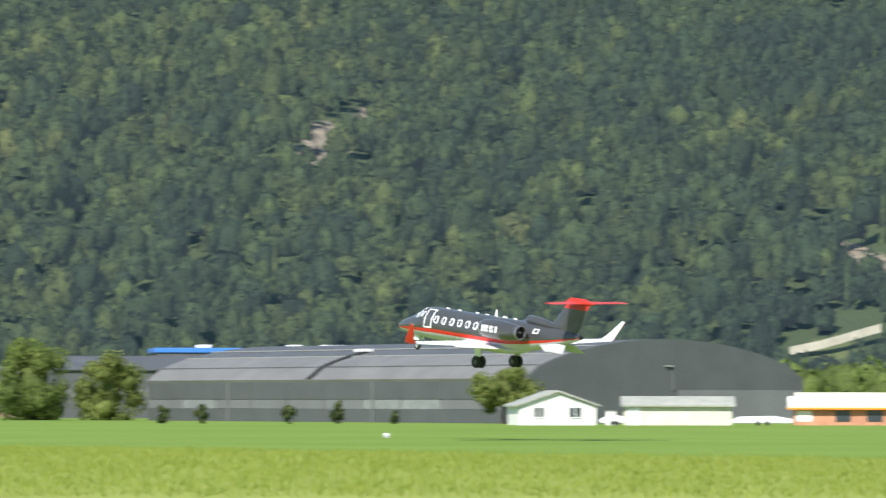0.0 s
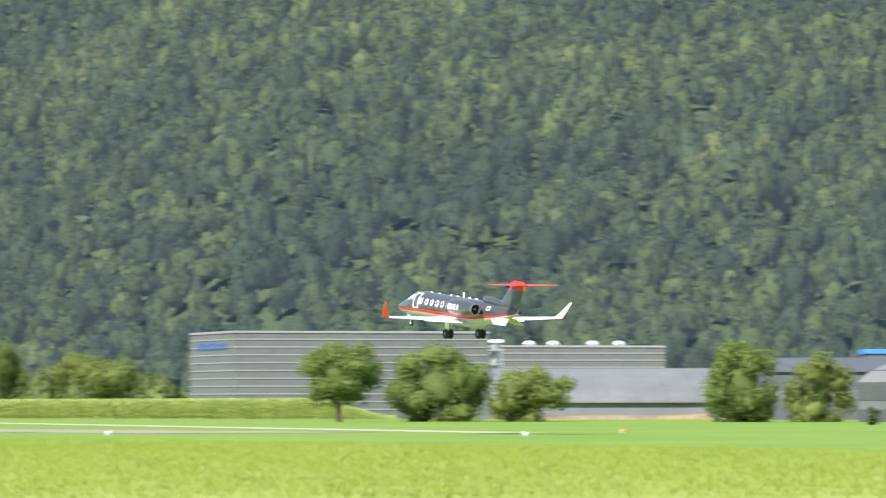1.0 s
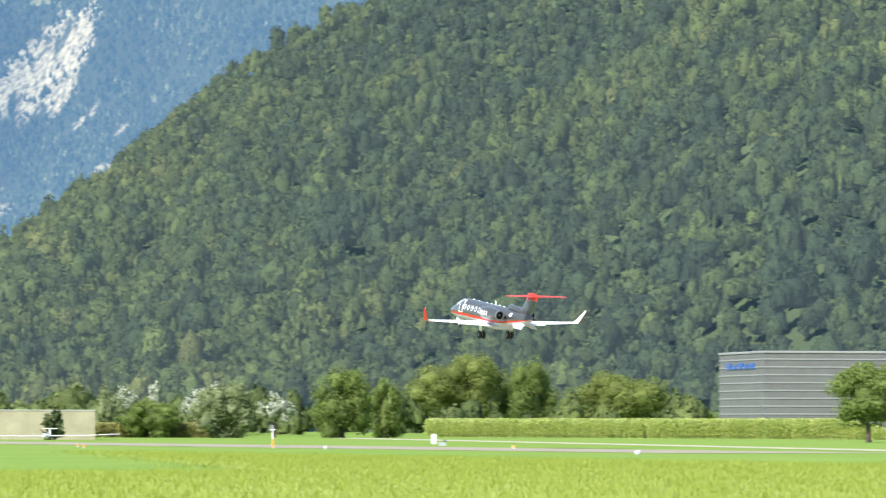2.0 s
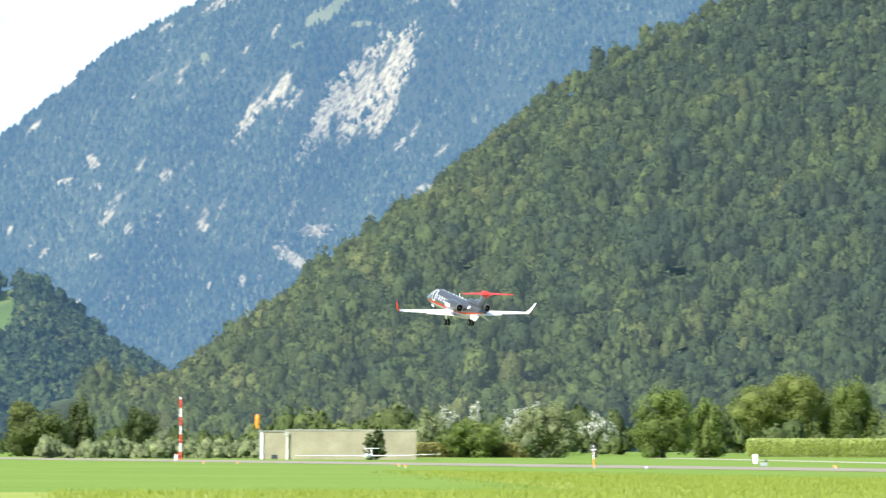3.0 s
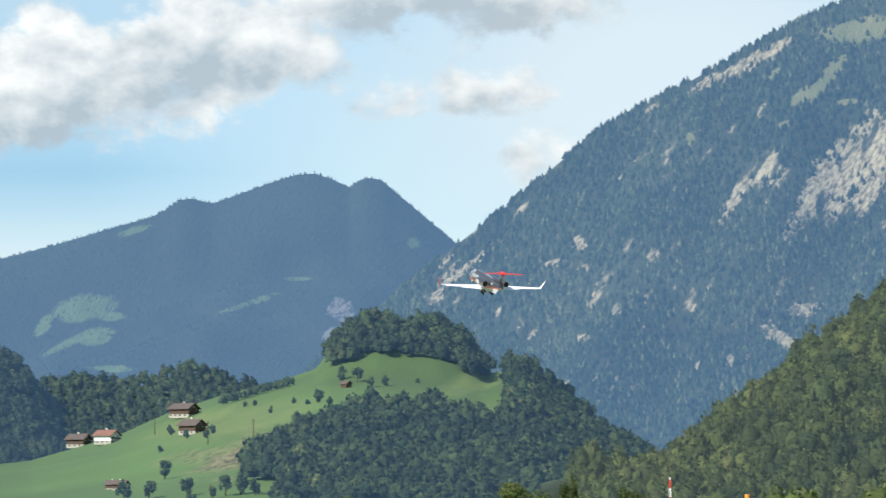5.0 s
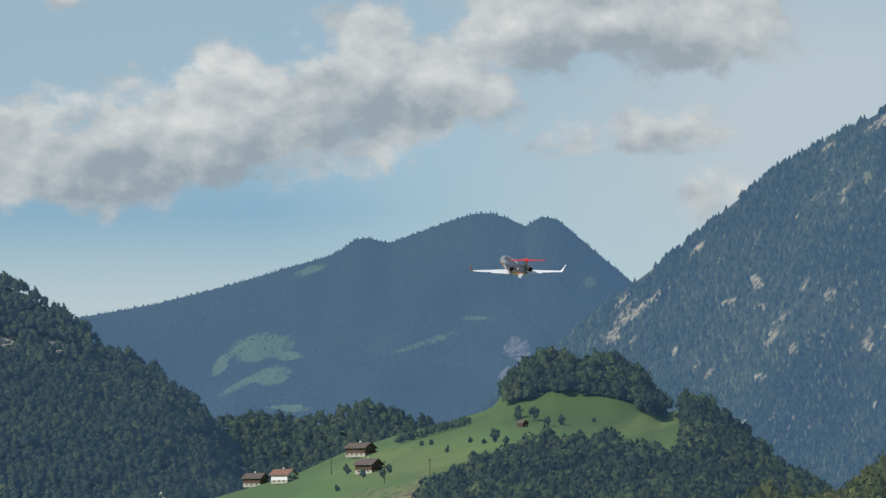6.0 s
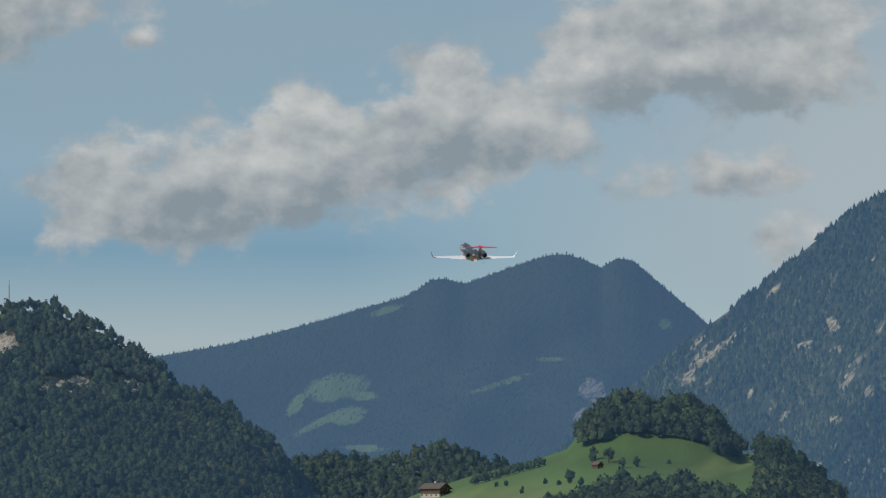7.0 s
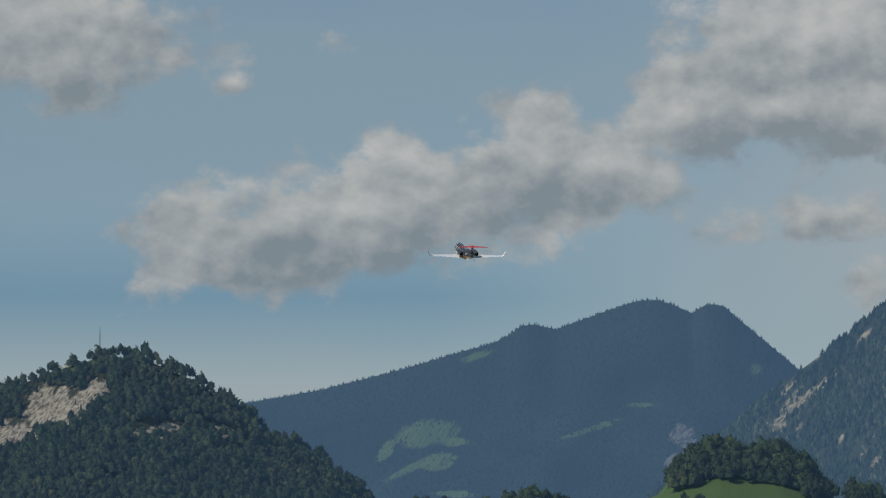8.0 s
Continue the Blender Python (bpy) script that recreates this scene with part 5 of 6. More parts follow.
# ---- farms on the knoll ----
def farm(az, el, w, d, turn, lab, roof=None, base=None, size=1.0):
    """A chalet: plastered lower storey, timber above, gable balcony, chimney."""
    p = knoll.spot(az, el)
    h = gabled("farmhouse", lab, "house", pose(p.x, p.y, p.z - 0.8, 0, 0, az + turn), w, d, 4.2, 6.6, base or white_wall, roof or tile_roof, 1.0,
               ((-w / 4, 2.9, 1.1, 1.0), (w / 4, 2.9, 1.1, 1.0), (0, 4.6, 0.9, 0.8)), group="farm buildings")
    part("plinth", cube(-w / 2 - 0.05, w / 2 + 0.05, -0.05, d + 0.05, -0.6, 1.25, bevel=0.02), wall_stone, h, "pale plastered lower storey")
    part("door", cube(-0.5, 0.5, -0.1, -0.054, -0.4, 1.2), brown_wood, h)
    for x in (-w / 3, w / 3):
        part("window", cube(x - 0.5, x + 0.5, -0.09, -0.054, 0.4, 1.1), dark_glass, h)
    part("balcony", cube(-w / 2 - 0.4, w / 2 + 0.4, -0.8, -0.054, 2.35, 2.85, bevel=0.02), brown_wood, h, "timber balcony")
    for s in (1, -1):
        for k in range(max(2, int(d / 3))):
            y = 1.5 + k * 3.0
            part("window", cube(s * w / 2 + 0.06 * s - 0.03, s * w / 2 + 0.06 * s + 0.03, y, y + 1.1, 0.4, 1.1), dark_glass, h)
    part("chimney", cube(w * 0.12, w * 0.12 + 0.8, d * 0.55, d * 0.55 + 0.8, 5.0, 7.6, bevel=0.03), cream_wall, h)
    h.scale = (size, size, size)
    return h


for az, el, w, d, turn, lab, roof, base in (
        (7.08, 1.28, 8.5, 12, 52, "brown timber farmhouse on the meadow slope", None, brown_wood), (7.0, 1.08, 7.5, 10, 50, "brown timber farmhouse lower on the meadow", None, brown_wood),
        (8.33, 0.99, 8, 10, 60, "farm barn with weathered roof", None, brown_wood), (8.0, 0.97, 8, 10, 56, "farmhouse with red roof tiles", tile_red, white_wall),
        (9.548, 0.921, 5, 5, 10, "small white chapel-like house", grey_roof, white_wall), (9.961, 0.941, 9, 16, 70, "long barn with a red roof", tile_red, brown_wood),
        (7.868, 0.427, 7, 9, 60, "small farm shed at the wood", None, brown_wood), (7.958, 0.424, 6, 9, 60, "small farm shed below the meadow", None, brown_wood)):
    farm(az, el, w, d, turn, lab, roof, base, 1.0 if el > 0.5 else 0.6)
p = knoll.spot(5.25, 1.6)
gabled("timber_hut", "small timber hut under the wood", "hut", pose(p.x, p.y, p.z - 0.4, 0, 0, 45), 3.2, 4.4, 2.3, 3.5, brown_wood, tile_roof, 0.5, ((0.0, 1.0, 0.7, 0.7),))
g = np.random.default_rng(44)
for k, (az, el, s) in enumerate(((7.418, 0.525, 7.0), (7.604, 0.293, 6.5), (7.154, 0.331, 6.5), (6.704, 0.329, 7), (6.525, 0.341, 7.5), (6.359, 0.341, 5.5), (7.103, 0.045, 8), (7.470, 0.845, 2.6), (5.611, 1.415, 6),
                                 (6.169, 1.304, 2.8), (6.355, 1.392, 2.6), (6.474, 1.379, 2.4), (5.903, 1.416, 2.4), (5.737, 1.402, 2.6), (5.337, 1.653, 5.5), (4.825, 1.618, 5), (4.992, 1.599, 4.5), (4.439, 1.649, 2.2),
                                 (5.478, 1.388, 3.5), (7.363, 1.077, 3), (6.966, 1.102, 3), (7.895, 0.268, 7), (6.856, 0.290, 4), (7.16, 1.0, 4), (6.93, 1.0, 3.6), (6.86, 1.06, 4), (7.34, 1.04, 3.2), (5.15, 1.66, 7), (5.33, 1.69, 6))):
    p = knoll.spot(az, el)
    t = tagged(new("pasture_tree"), "lone dark tree on the meadow", "tree", "meadow trees")
    t.matrix_world = pose(p.x, p.y, p.z - 0.3, 0, 0, k * 50)
    part("trunk", tube((0, 0, -0.3), (0, 0, s * 0.6), 0.05 * s, 0.02 * s, 7), bark, t)
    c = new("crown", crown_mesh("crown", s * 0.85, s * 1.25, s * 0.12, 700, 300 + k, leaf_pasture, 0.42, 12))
    c.parent = t
hx, hp = np.linspace(0, 1, 70), []
for q in hx:
    v = knoll.spot(6.766 + (5.923 - 6.766) * q, 1.392 + (1.625 - 1.392) * q)
    hp.append(v[:])
hp = np.array(hp)
sz = g.uniform(1.6, 2.8, len(hp))
tagged(woods("hedgerow", hp, sz, sz * 1.3, leaf_pasture, LIGHT, 21), "dark hedgerow across the meadow", "hedge", kind="stuff")
for az, el, hgt in ((6.376, 0.953, 11), (6.913, 0.929, 11), (7.536, 1.045, 10), (6.877, 0.130, 11)):
    p = knoll.spot(az, el)
    po = tagged(new("power_pole"), "slim wooden power pole on the meadow", "pole", "power poles")
    po.matrix_world = pose(p.x, p.y, p.z - 0.5, 0, 0, az)
    part("pole", tube((0, 0, 0), (0, 0, hgt), 0.22, 0.15, 8), bark, po)
    part("crossarm", cube(-1.0, 1.0, -0.1, 0.1, hgt - 1.2, hgt - 1.0), bark, po)
p = antenna.spot(12.221, 3.603)
mast2 = tagged(new("radio_mast"), "thin radio mast on the hilltop", "mast")
mast2.matrix_world = pose(p.x, p.y, p.z - 1, 0, 0, 12)
part("pole", tube((0, 0, 0), (0, 0, 18.0), 0.3, 0.2, 8), hall_grey, mast2)
part("aerial", tube((0, 0, 18.0), (0, 0, 21.5), 0.16, 0.1, 6), hall_grey, mast2)
for az, el, lab in ((12.703, 3.375, "small hut on the hilltop"), (12.591, 3.402, "small hut on the hilltop pasture")):
    p = antenna.spot(az, el)
    gabled("hilltop_hut", lab, "hut", pose(p.x, p.y, p.z - 0.6, 0, 0, az), 4.2, 5, 3.2, 4.6, cream_wall, tile_roof, 0.4, ((0.6, 1.4, 0.8, 0.8),), group="hilltop huts")


# ---- the jet ----
# Its own space: x to the right wing, y ahead, z up; the origin 8.5 m behind the nose.
jet_grey = mat_paint("jet dark grey", (0.06, 0.061, 0.064), 0.28, 0.1, 0.8, 0.1, coat=0.35)
jet_white = mat_paint("jet white", (0.88, 0.87, 0.88), 0.5, 0.0, 0.8, 0.03, coat=0.12)
jet_red = mat_paint("jet red", (0.62, 0.03, 0.018), 0.5, 0.0, 0.8, 0.08, coat=0.08)
jet_silver = mat_paint("jet bare metal", (0.55, 0.56, 0.58), 0.35, 0.6, 2.0, 0.1)
jet_pale = mat_paint("jet pale grey", (0.45, 0.46, 0.47), 0.4, 0.0, 0.8, 0.06, coat=0.3)
# near-black paint stands for shade inside the engine openings; caps the tailcone too
jet_dark = mat_paint("jet near-black", (0.012, 0.012, 0.013), 0.6, 0.3, 4.0, 0.2)
# sky reflection put into the pale base colour of the windshield
jet_screen = mat_paint("jet windshield glass", (0.4, 0.43, 0.45), 0.1, 0.0, 2.0, 0.1, coat=0.8)
jet_tyre = mat_paint("jet tyre rubber", (0.02, 0.02, 0.02), 0.85, 0.0, 6.0, 0.2)
# white paint greyed and tinted magenta against green light bounced off the grass
jet_belly = mat_paint("jet pale belly", (0.6, 0.57, 0.61), 0.5, 0.0, 0.8, 0.05, coat=0.1)
jet_hot = mat_paint("jet exhaust steel", (0.22, 0.22, 0.23), 0.4, 0.6, 2.0, 0.15)
# base lightened for the sky mirrored in the cabin panes
jet_glass = mat_paint("jet window glass", (0.1, 0.11, 0.12), 0.08, 0.0, 2.0, 0.1, coat=0.6)


# stations: metres behind the nose, half width, height above and below the middle, middle's z
HULL = [(0.0, 0.03, 0.03, 0.03, -0.36), (0.2, 0.19, 0.16, 0.17, -0.34), (0.6, 0.36, 0.29, 0.32, -0.29), (1.1, 0.51, 0.42, 0.45, -0.23), (1.6, 0.62, 0.52, 0.56, -0.17),
        (2.05, 0.70, 0.62, 0.64, -0.12), (2.5, 0.76, 0.82, 0.71, -0.08), (2.95, 0.81, 0.96, 0.77, -0.04), (3.5, 0.85, 0.99, 0.82, -0.01), (4.2, 0.87, 0.96, 0.85, 0.02), (6.5, 0.87, 0.95, 0.86, 0.02),
        (9.0, 0.87, 0.95, 0.86, 0.02), (11.0, 0.85, 0.92, 0.82, 0.04), (12.4, 0.76, 0.80, 0.70, 0.12), (13.8, 0.60, 0.62, 0.54, 0.24), (15.0, 0.42, 0.44, 0.38, 0.36), (16.0, 0.22, 0.24, 0.2, 0.46), (16.35, 0.12, 0.13, 0.12, 0.5)]


def hull_at(xb):
    cols = np.array(HULL).T
    return [float(np.interp(xb, cols[0], c)) for c in cols[1:]]


def hull_point(xb, deg, off=0.0):
    """On the hull, deg above the right side's horizontal."""
    w, up, dn, z = hull_at(xb)
    c, s = math.cos(radians(deg)), math.sin(radians(deg))
    return Vector(((w + off) * c, 8.5 - xb, z + ((up if s > 0 else dn) + off) * s))


def hull_skin(deg0, deg1, steps, stations):
    bm = bmesh.new()
    angs = np.linspace(deg0, deg1, steps)
    vs = [[bm.verts.new(hull_point(x, a)) for a in angs] for x in stations]
    for a, b in zip(vs, vs[1:]):
        for i in range(steps - 1):
            bm.faces.new((a[i], a[i + 1], b[i + 1], b[i]))
    return bm


def hull_patch(x0, x1, d0, d1, off, nx=4, nd=4, slant=0.0):
    """A thin raised patch of the hull's skin, from x0 to x1 and between two angles."""
    bm = bmesh.new()
    rows = []
    for lift in (off, -0.02):
        rows.append([[bm.verts.new(hull_point(x + slant * (d - d0) / max(1e-6, abs(d1 - d0)), d, lift)) for d in np.linspace(d0, d1, nd)] for x in np.linspace(x0, x1, nx)])
    top, low = rows
    for i in range(nx - 1):
        for j in range(nd - 1):
            bm.faces.new((top[i][j], top[i][j + 1], top[i + 1][j + 1], top[i + 1][j]))
    rim_t = [top[0][j] for j in range(nd)] + [top[i][nd - 1] for i in range(1, nx)] + [top[nx - 1][j] for j in range(nd - 2, -1, -1)] + [top[i][0] for i in range(nx - 2, 0, -1)]
    rim_l = [low[0][j] for j in range(nd)] + [low[i][nd - 1] for i in range(1, nx)] + [low[nx - 1][j] for j in range(nd - 2, -1, -1)] + [low[i][0] for i in range(nx - 2, 0, -1)]
    n = len(rim_t)
    for i in range(n):
        bm.faces.new((rim_t[i], rim_t[(i + 1) % n], rim_l[(i + 1) % n], rim_l[i]))
    for v in [v for v in bm.verts if not v.link_faces]:
        bm.verts.remove(v)
    return bm


def hull_oval(xb, deg, rx, rd, off, n=16):
    """A raised oval of the hull's skin about one point."""
    bm = bmesh.new()
    ring = lambda k, lift: [bm.verts.new(hull_point(xb + rx * k * math.copysign(abs(math.cos(a)) ** 0.8, math.cos(a)), deg + rd * k * math.copysign(abs(math.sin(a)) ** 0.8, math.sin(a)), lift))
                            for a in [2 * math.pi * i / n for i in range(n)]]
    a, b, c = ring(0.5, off), ring(1.0, off), ring(1.0, -0.02)
    bm.faces.new(a)
    for p, q in ((a, b), (b, c)):
        for i in range(n):
            bm.faces.new((p[i], p[(i + 1) % n], q[(i + 1) % n], q[i]))
    return bm


def make_jet():
    jet = tagged(new("business_jet"), "dark grey business jet with red trim and white wings, climbing", "aircraft")
    fine = sorted(set(list(np.linspace(0, 3.6, 22)) + list(np.linspace(3.6, 11, 12)) + list(np.linspace(11, 16.35, 16))))
    shade(part("fuselage", hull_skin(-13, 193, 33, fine), jet_grey, jet, "dark grey fuselage"), 60)
    shade(part("stripe", hull_skin(193, 208, 5, fine), jet_red, jet, "red stripe"), 60)
    shade(part("stripe", hull_skin(-28, -13, 5, fine), jet_red, jet, "red stripe"), 60)
    shade(part("belly", hull_skin(208, 332, 17, fine), jet_belly, jet, "off-white belly"), 60)
    w, up, dn, z = hull_at(16.35)
    part("tailcone_cap", tube((0, 8.5 - 16.3, 0.5), (0, 8.5 - 16.5, 0.51), 0.12, 0.09), jet_dark, jet)
    fair = [[Vector((0.72 * s * math.cos(a), 8.5 - x, -0.66 + 0.3 * s * math.sin(a) * (0.5 if math.sin(a) > 0 else 1))) for a in [2 * math.pi * i / 20 for i in range(20)]]
            for x, s in ((6.2, 0.15), (6.8, 0.75), (7.6, 1.1), (9.6, 1.15), (10.8, 0.85), (11.9, 0.2))]
    shade(part("wing_fairing", loft(fair), jet_belly, jet), 60)
    for side in (1, -1):
        red_out, deg = jet_red, (lambda d: d if side > 0 else 180 - d)
        # wing
        secs = [((0.5 * side, 8.5 - 6.9, -0.62), 3.5, 0.36), ((1.6 * side, 8.5 - 7.45, -0.57), 2.75, 0.28), ((4.2 * side, 8.5 - 8.6, -0.43), 1.85, 0.19), ((6.75 * side, 8.5 - 9.72, -0.29), 1.05, 0.1)]
        wing = shade(part("wing", loft([foil(*s) for s in secs]), jet_white, jet, "white swept wing"), 50)
        lead = [((p[0], p[1] + 0.018, p[2]), c * 0.09, t * 0.5) for p, c, t in secs[1:]]
        shade(part("leading_edge", loft([foil(*s, n=8) for s in lead]), jet_silver, wing, "bare metal leading edge"), 50)
        flap = loft([[Vector((x * side, 8.5 - xb, zz)) for xb, zz in ((b0, z0 + 0.06), (b1, z0 - 0.05), (b1, z0 - 0.08), (b0, z0 - 0.02))]
                     for x, b0, b1, z0 in ((0.95, 10.05, 10.72, -0.58), (3.9, 10.15, 10.58, -0.44))])
        part("flap", flap, jet_white, wing, "lowered white flap")
        part("aileron", loft([[Vector((x * side, 8.5 - xb, zz)) for xb, zz in ((b0, z0 + 0.03), (b1, z0), (b0, z0 - 0.03))]
                              for x, b0, b1, z0 in ((4.3, 10.3, 10.5, -0.425), (6.5, 10.6, 10.76, -0.305))]), jet_white, wing)
        # winglet: white inside, red outside
        base, tip = Vector((6.75 * side, 8.5 - 9.75, -0.29)), Vector((7.28 * side, 8.5 - 10.88, 0.8))
        out = Vector((side, 0, -0.45)).normalized()
        for nm, mat, shift, lab in (("winglet", jet_white, 0.0, "white inner winglet"), ("winglet_skin", red_out, 0.028, "red outer winglet face")):
            rings = [foil(base + out * shift, 1.0, 0.06, 10, out), foil(base.lerp(tip, 0.25) + out * shift + Vector((0.05 * side, 0, -0.03)), 0.74, 0.05, 10, out), foil(tip + out * shift, 0.24, 0.03, 10, out)]
            shade(part(nm, loft(rings), mat, wing, lab), 50)
        # engine
        ex, ez = 1.42 * side, 0.45
        prof = [(9.75, 0.36), (9.72, 0.43), (9.85, 0.49), (10.4, 0.54), (11.3, 0.54), (12.2, 0.47), (12.85, 0.37)]
        ring = lambda xb, r: [Vector((ex + r * math.cos(a), 8.5 - xb, ez + r * math.sin(a))) for a in [2 * math.pi * i / 24 for i in range(24)]]
        nac = shade(part("engine_nacelle", loft([ring(*p) for p in prof[1:]], caps=False), jet_grey, jet, "dark grey engine nacelle"), 40)
        shade(part("intake_lip", loft([ring(x, r) for x, r in ((10.1, 0.36), (9.72, 0.37), (9.68, 0.41), (9.74, 0.455), (9.84, 0.492))], caps=False), jet_silver, nac, "polished intake lip"), 50)
        part("fan", loft([ring(10.1, 0.36), ring(10.05, 0.1), ring(9.9, 0.02)]), jet_dark, nac)
        shade(part("exhaust_ring", loft([ring(x, r) for x, r in ((12.82, 0.385), (12.98, 0.365), (12.98, 0.335), (12.6, 0.335))], caps=False), jet_hot, nac, "steel exhaust ring"), 50)
        part("exhaust", loft([ring(12.72, 0.335), ring(12.85, 0.17), ring(13.05, 0.03)]), jet_dark, nac, "black exhaust")
        pyl = [foil((x * side, 8.5 - 10.3 - 0.25 * (1.2 - x), 0.38), 2.3, 0.2) for x in (0.55, 1.05)]
        part("pylon", loft(pyl), jet_grey, jet)
        # registration, as plain bars on the nacelle
        for k, wid in enumerate((0.15, 0.17, 0.07, 0.16, 0.06, 0.15)):
            x0 = 10.15 + 0.24 * k if side < 0 else 11.6 - 0.24 * k
            bar = [[Vector((ex + side * rr * math.cos(radians(d)), 8.5 - xx, ez + rr * math.sin(radians(d)))) for d, rr in ((-14, 0.545), (22, 0.545), (22, 0.565), (-14, 0.565))] for xx in (x0, x0 + wid)]
            part("marking", loft(bar), jet_white, nac, "plain white marking bar")
        # tailplane and ventral fin
        stab = [foil((x * side, 8.5 - lx, zz), c, t) for x, lx, zz, c, t in ((0.08, 15.35, 2.37, 1.5, 0.11), (1.4, 15.9, 2.39, 1.12, 0.07), (2.6, 16.4, 2.41, 0.72, 0.04))]
        shade(part("tailplane", loft(stab), jet_red, jet, "red tailplane"), 50)
        vent = [foil((x * side, 8.5 - lx, zz), c, 0.06, 10, Vector((0.7 * side, 0, 0.7))) for x, lx, zz, c in ((0.3, 12.9, 0.02, 2.6), (0.78, 14.3, -0.42, 1.55))]
        shade(part("ventral_fin", loft(vent), jet_pale, jet, "pale grey ventral fin"), 50)
        # windows
        for k in range(8):
            x0 = 4.35 + 0.72 * k
            win = part("cabin_window", hull_oval(x0 + 0.18, deg(22), 0.19, 13.5, 0.012), jet_white, jet, "white rimmed oval window")
            part("pane", hull_oval(x0 + 0.18, deg(22), 0.115, 9.5, 0.02), jet_glass, win)
        for d0, d1, x0, x1 in ((28, 50, 2.55, 3.05), (50, 86, 2.2, 2.72)):
            wsn = part("windshield", hull_patch(x0, x1, deg(d0), deg(d1), 0.012, 5, 6, -0.12), jet_screen, jet, "cockpit windshield")
            part("windshield_frame", hull_patch(x0 - 0.07, x0 + 0.0, deg(d0), deg(d1), 0.018, 3, 6, -0.12), jet_white, wsn, "pale windshield frame")
            part("windshield_frame", hull_patch(x1, x1 + 0.07, deg(d0), deg(d1), 0.018, 3, 6, -0.12), jet_white, wsn, "pale windshield frame")
        # main gear, swinging inwards about its hinge
        hinge = new("main_landing_gear")
        hinge.parent = jet
        hinge.location = (1.28 * side, 8.5 - 9.2, -0.6)
        part("strut", tube((0, 0, 0.1), (0, 0, -0.9), 0.07, 0.055), jet_silver, hinge, "metal gear strut")
        part("brace", tube((-0.5 * side, 0, 0.0), (0, 0, -0.55), 0.035), jet_silver, hinge)
        part("axle", tube((-0.26, 0, -0.9), (0.26, 0, -0.9), 0.05), jet_silver, hinge)
        part("gear_door", cube(0.12 * side - 0.012, 0.12 * side + 0.012, -0.25, 0.25, -0.62, -0.02, bevel=0.01), jet_white, hinge, "white gear door")
        for dx in (-0.17, 0.17):
            wheel = shade(part("wheel", loft([[Vector((dx + w2, rr * math.cos(a), -0.9 + rr * math.sin(a))) for a in [2 * math.pi * i / 24 for i in range(24)]]
                                              for w2, rr in ((-0.1, 0.2), (-0.1, 0.3), (-0.06, 0.335), (0.06, 0.335), (0.1, 0.3), (0.1, 0.2))]), jet_tyre, hinge, "black main wheel"), 40)
            part("hub", tube((dx - 0.105, 0, -0.9), (dx + 0.105, 0, -0.9), 0.14), jet_grey, wheel)
        GEAR.append((hinge, side))
    # fin
    fin = [foil((0, 8.5 - lx, zz), c, t, 14, Vector((1, 0, 0))) for lx, zz, c, t in ((13.2, 0.6, 2.75, 0.3), (13.85, 1.0, 2.45, 0.26), (14.85, 2.0, 1.95, 0.2))]
    shade(part("fin", loft(fin), jet_grey, jet, "dark grey fin"), 50)
    tipf = [foil((0, 8.5 - lx, zz), c, t, 14, Vector((1, 0, 0))) for lx, zz, c, t in ((14.85, 2.0, 1.95, 0.205), (15.02, 2.25, 1.98, 0.22), (15.12, 2.45, 2.0, 0.2), (15.4, 2.6, 1.3, 0.1))]
    shade(part("fin_tip", loft(tipf), jet_red, jet, "red fin tip"), 50)
    shade(part("tail_bullet", loft([[Vector((r * math.cos(a), 8.5 - x, 2.4 + r * math.sin(a))) for a in [2 * math.pi * i / 14 for i in range(14)]]
                                    for x, r in ((15.0, 0.02), (15.2, 0.1), (16.0, 0.14), (16.9, 0.11), (17.4, 0.03))]), jet_red, jet, "red tail bullet"), 50)
    shade(part("dorsal_scoop", loft([[Vector((r * math.cos(a), 8.5 - x, zz + r * math.sin(a))) for a in [2 * math.pi * i / 14 for i in range(14)]]
                                     for x, r, zz in ((11.8, 0.2, 1.08), (11.95, 0.27, 1.06), (12.7, 0.29, 1.0), (13.6, 0.25, 0.92), (14.4, 0.08, 0.84))]), jet_grey, jet, "dark dorsal air scoop"), 50)
    # door on the left side, white outline
    door = part("cabin_door", hull_patch(3.5, 4.1, 180 - 60, 180 + 8, 0.01, 3, 10), jet_grey, jet, "dark cabin door with a white outline")
    for a0, a1, b0, b1 in ((3.43, 3.51, 120, 188), (4.09, 4.17, 120, 188), (3.43, 4.17, 118, 123), (3.43, 4.17, 185, 190)):
        part("outline", hull_patch(a0, a1, b0, b1, 0.018, 3, 8), jet_white, door, "white outline")
    part("pane", hull_patch(3.7, 3.9, 147, 164, 0.022), jet_glass, door)
    # emblem frame on the tail, aerials on the roof
    for a0, a1, b0, b1 in ((13.0, 13.06, 135, 160), (13.34, 13.4, 135, 160), (13.0, 13.4, 135, 140), (13.0, 13.4, 155, 160)):
        part("emblem", hull_patch(a0, a1, b0, b1, 0.015, 3, 4), jet_white, jet, "small white square emblem")
    for xb, h, c in ((4.5, 0.05, 0.5), (5.6, 0.05, 0.45), (7.2, 0.06, 0.4), (8.1, 0.05, 0.4), (8.9, 0.36, 0.24), (9.7, 0.08, 0.5), (10.6, 0.06, 0.5), (12.9, 0.16, 0.2)):
        zt = hull_at(xb)[3] + hull_at(xb)[1]
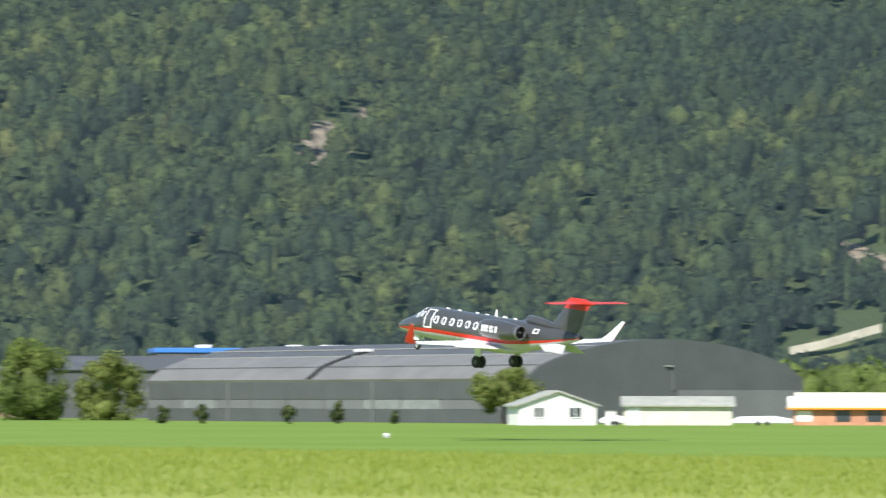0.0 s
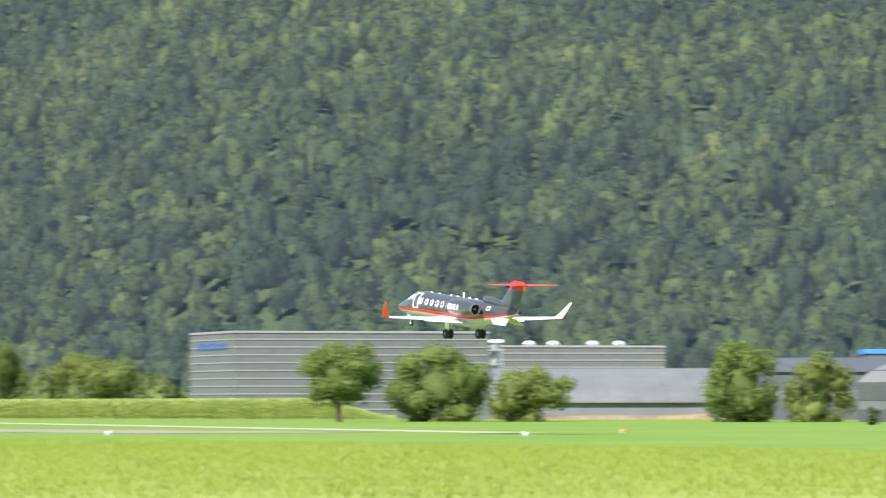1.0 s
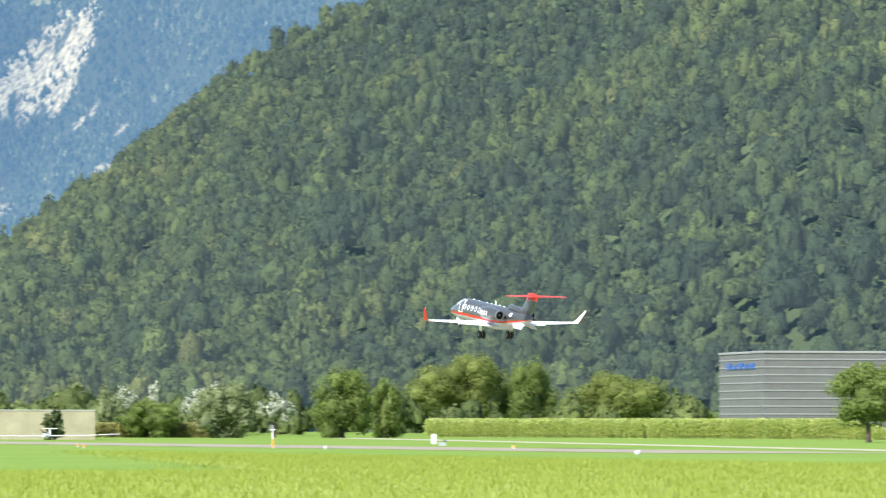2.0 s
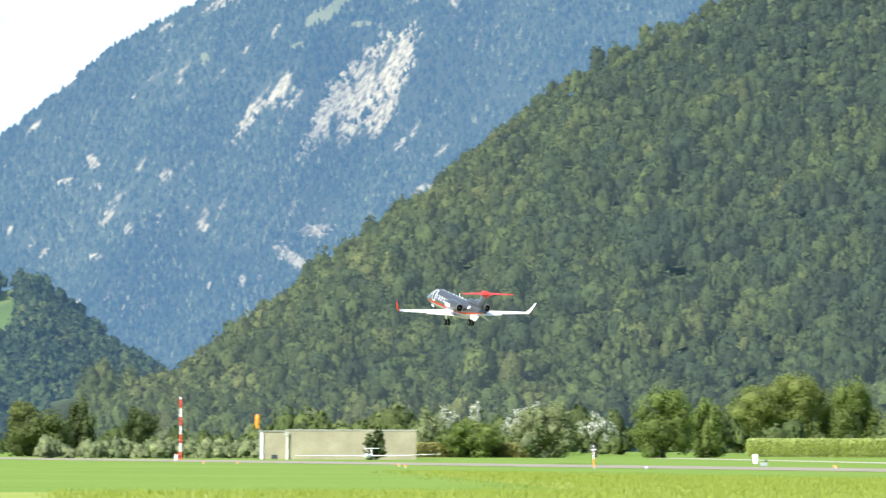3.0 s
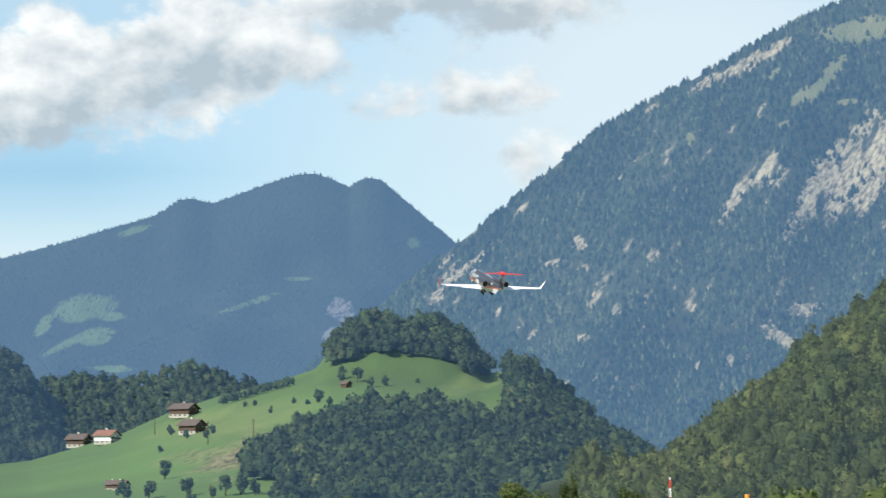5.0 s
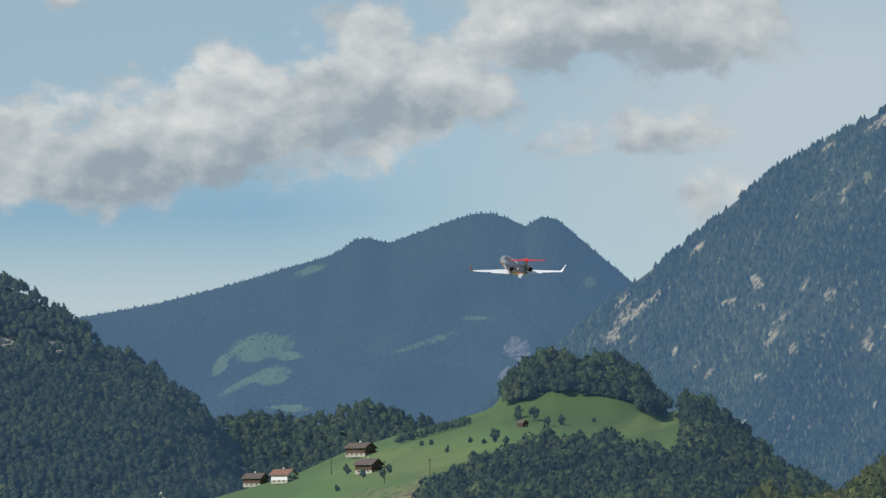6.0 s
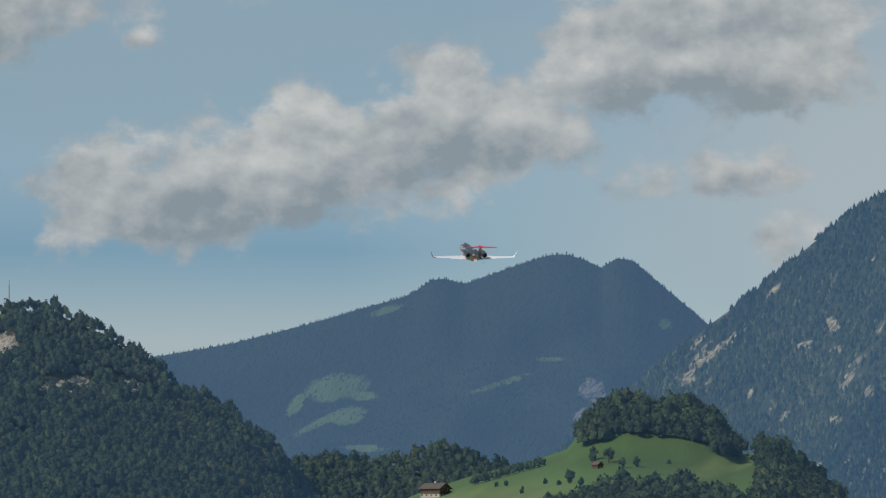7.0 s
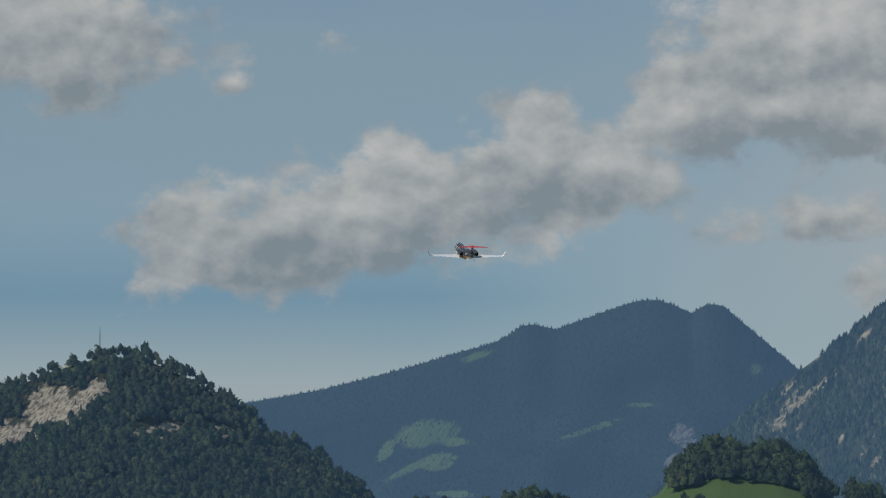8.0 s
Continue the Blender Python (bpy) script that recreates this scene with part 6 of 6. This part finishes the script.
        part("aerial", loft([foil((0, 8.5 - xb + c / 2, zt - 0.04), c, 0.08, 8, Vector((1, 0, 0))), foil((0, 8.5 - xb + c / 4, zt + h), c * 0.5, 0.04, 8, Vector((1, 0, 0)))]), jet_white, jet, "white blade aerial")
    # nose gear, swinging forwards
    nose = new("nose_landing_gear")
    nose.parent = jet
    nose.location = (0, 8.5 - 1.85, -0.6)
    part("strut", tube((0, 0, 0.1), (0, 0, -0.62), 0.05), jet_silver, nose, "metal gear strut")
    part("fork", cube(-0.09, 0.09, -0.05, 0.05, -0.68, -0.55, bevel=0.02), jet_silver, nose)
    part("gear_door", cube(-0.2, -0.18, -0.3, 0.3, -0.42, -0.05, bevel=0.008), jet_white, nose, "white gear door")
    part("gear_door", cube(0.18, 0.2, -0.3, 0.3, -0.42, -0.05, bevel=0.008), jet_white, nose, "white gear door")
    nwh = shade(part("wheel", loft([[Vector((w2, rr * math.cos(a), -0.74 + rr * math.sin(a))) for a in [2 * math.pi * i / 24 for i in range(24)]]
                                    for w2, rr in ((-0.08, 0.14), (-0.08, 0.2), (-0.04, 0.23), (0.04, 0.23), (0.08, 0.2), (0.08, 0.14))]), jet_tyre, nose, "black nose wheel"), 40)
    part("hub", tube((-0.085, 0, -0.74), (0.085, 0, -0.74), 0.12), jet_silver, nwh)
    return jet, nose


GEAR = []
jet, nose_gear = make_jet()


# ---- what moves ----
def flying(x, y, z, heading, climb, bank):
    """The jet's pose: heading to the left of +y, nose up, left wing up."""
    return pose(x, y, z, climb, 0, heading) @ pose(0, 0, 0, 0, bank, 0)


def motions():
    walk(jet, [
        (0.0, flying(93.64, 249.91, 5.90, 17.1, 6.2, -1.1)),
        (0.4, flying(83.38, 279.22, 6.90, 17.7, 6.1, -0.6)),
        (1.0, flying(67.89, 324.15, 8.43, 18.4, 5.6, -0.2)),
        (1.2, flying(62.98, 341.02, 8.97, 18.6, 5.5, -0.2)),
        (2.3, flying(33.85, 422.82, 12.06, 18.5, 8.1, 0.3)),
        (2.5, flying(28.48, 438.89, 12.91, 18.6, 9.0, 0.0)),
        (3.5, flying(0.99, 519.83, 19.18, 18.1, 10.4, 1.4)),
        (4.0, flying(-13.21, 558.45, 23.51, 18.3, 11.3, 2.0)),
        (4.5, flying(-26.42, 598.79, 28.34, 18.0, 11.7, 1.9)),
        (5.2, flying(-46.03, 654.44, 36.20, 18.8, 12.2, 1.4)),
        (6.3, flying(-75.59, 742.49, 50.10, 18.6, 13.3, -0.6)),
        (6.5, flying(-81.19, 760.72, 53.07, 18.2, 13.4, -0.4)),
        (7.0, flying(-94.99, 799.16, 60.22, 18.3, 13.7, -1.0)),
        (8.0, flying(-122.63, 880.90, 74.88, 18.8, 14.4, -0.3)),
    ])
    for hinge, side in GEAR:
        x, y, z = hinge.location
        walk(hinge, [(t, pose(x, y, z, 0, side * a, 0)) for t, a in ((0.0, 0), (2.8, 0), (3.5, 8), (4.0, 19), (4.5, 33), (5.2, 56), (5.8, 76), (6.3, 88), (8.0, 88))])
    x, y, z = nose_gear.location
    walk(nose_gear, [(t, pose(x, y, z, a, 0, 0)) for t, a in ((0.0, 0), (4.0, 0), (4.7, 35), (5.4, 72), (6.0, 96), (8.0, 96))])


motions()
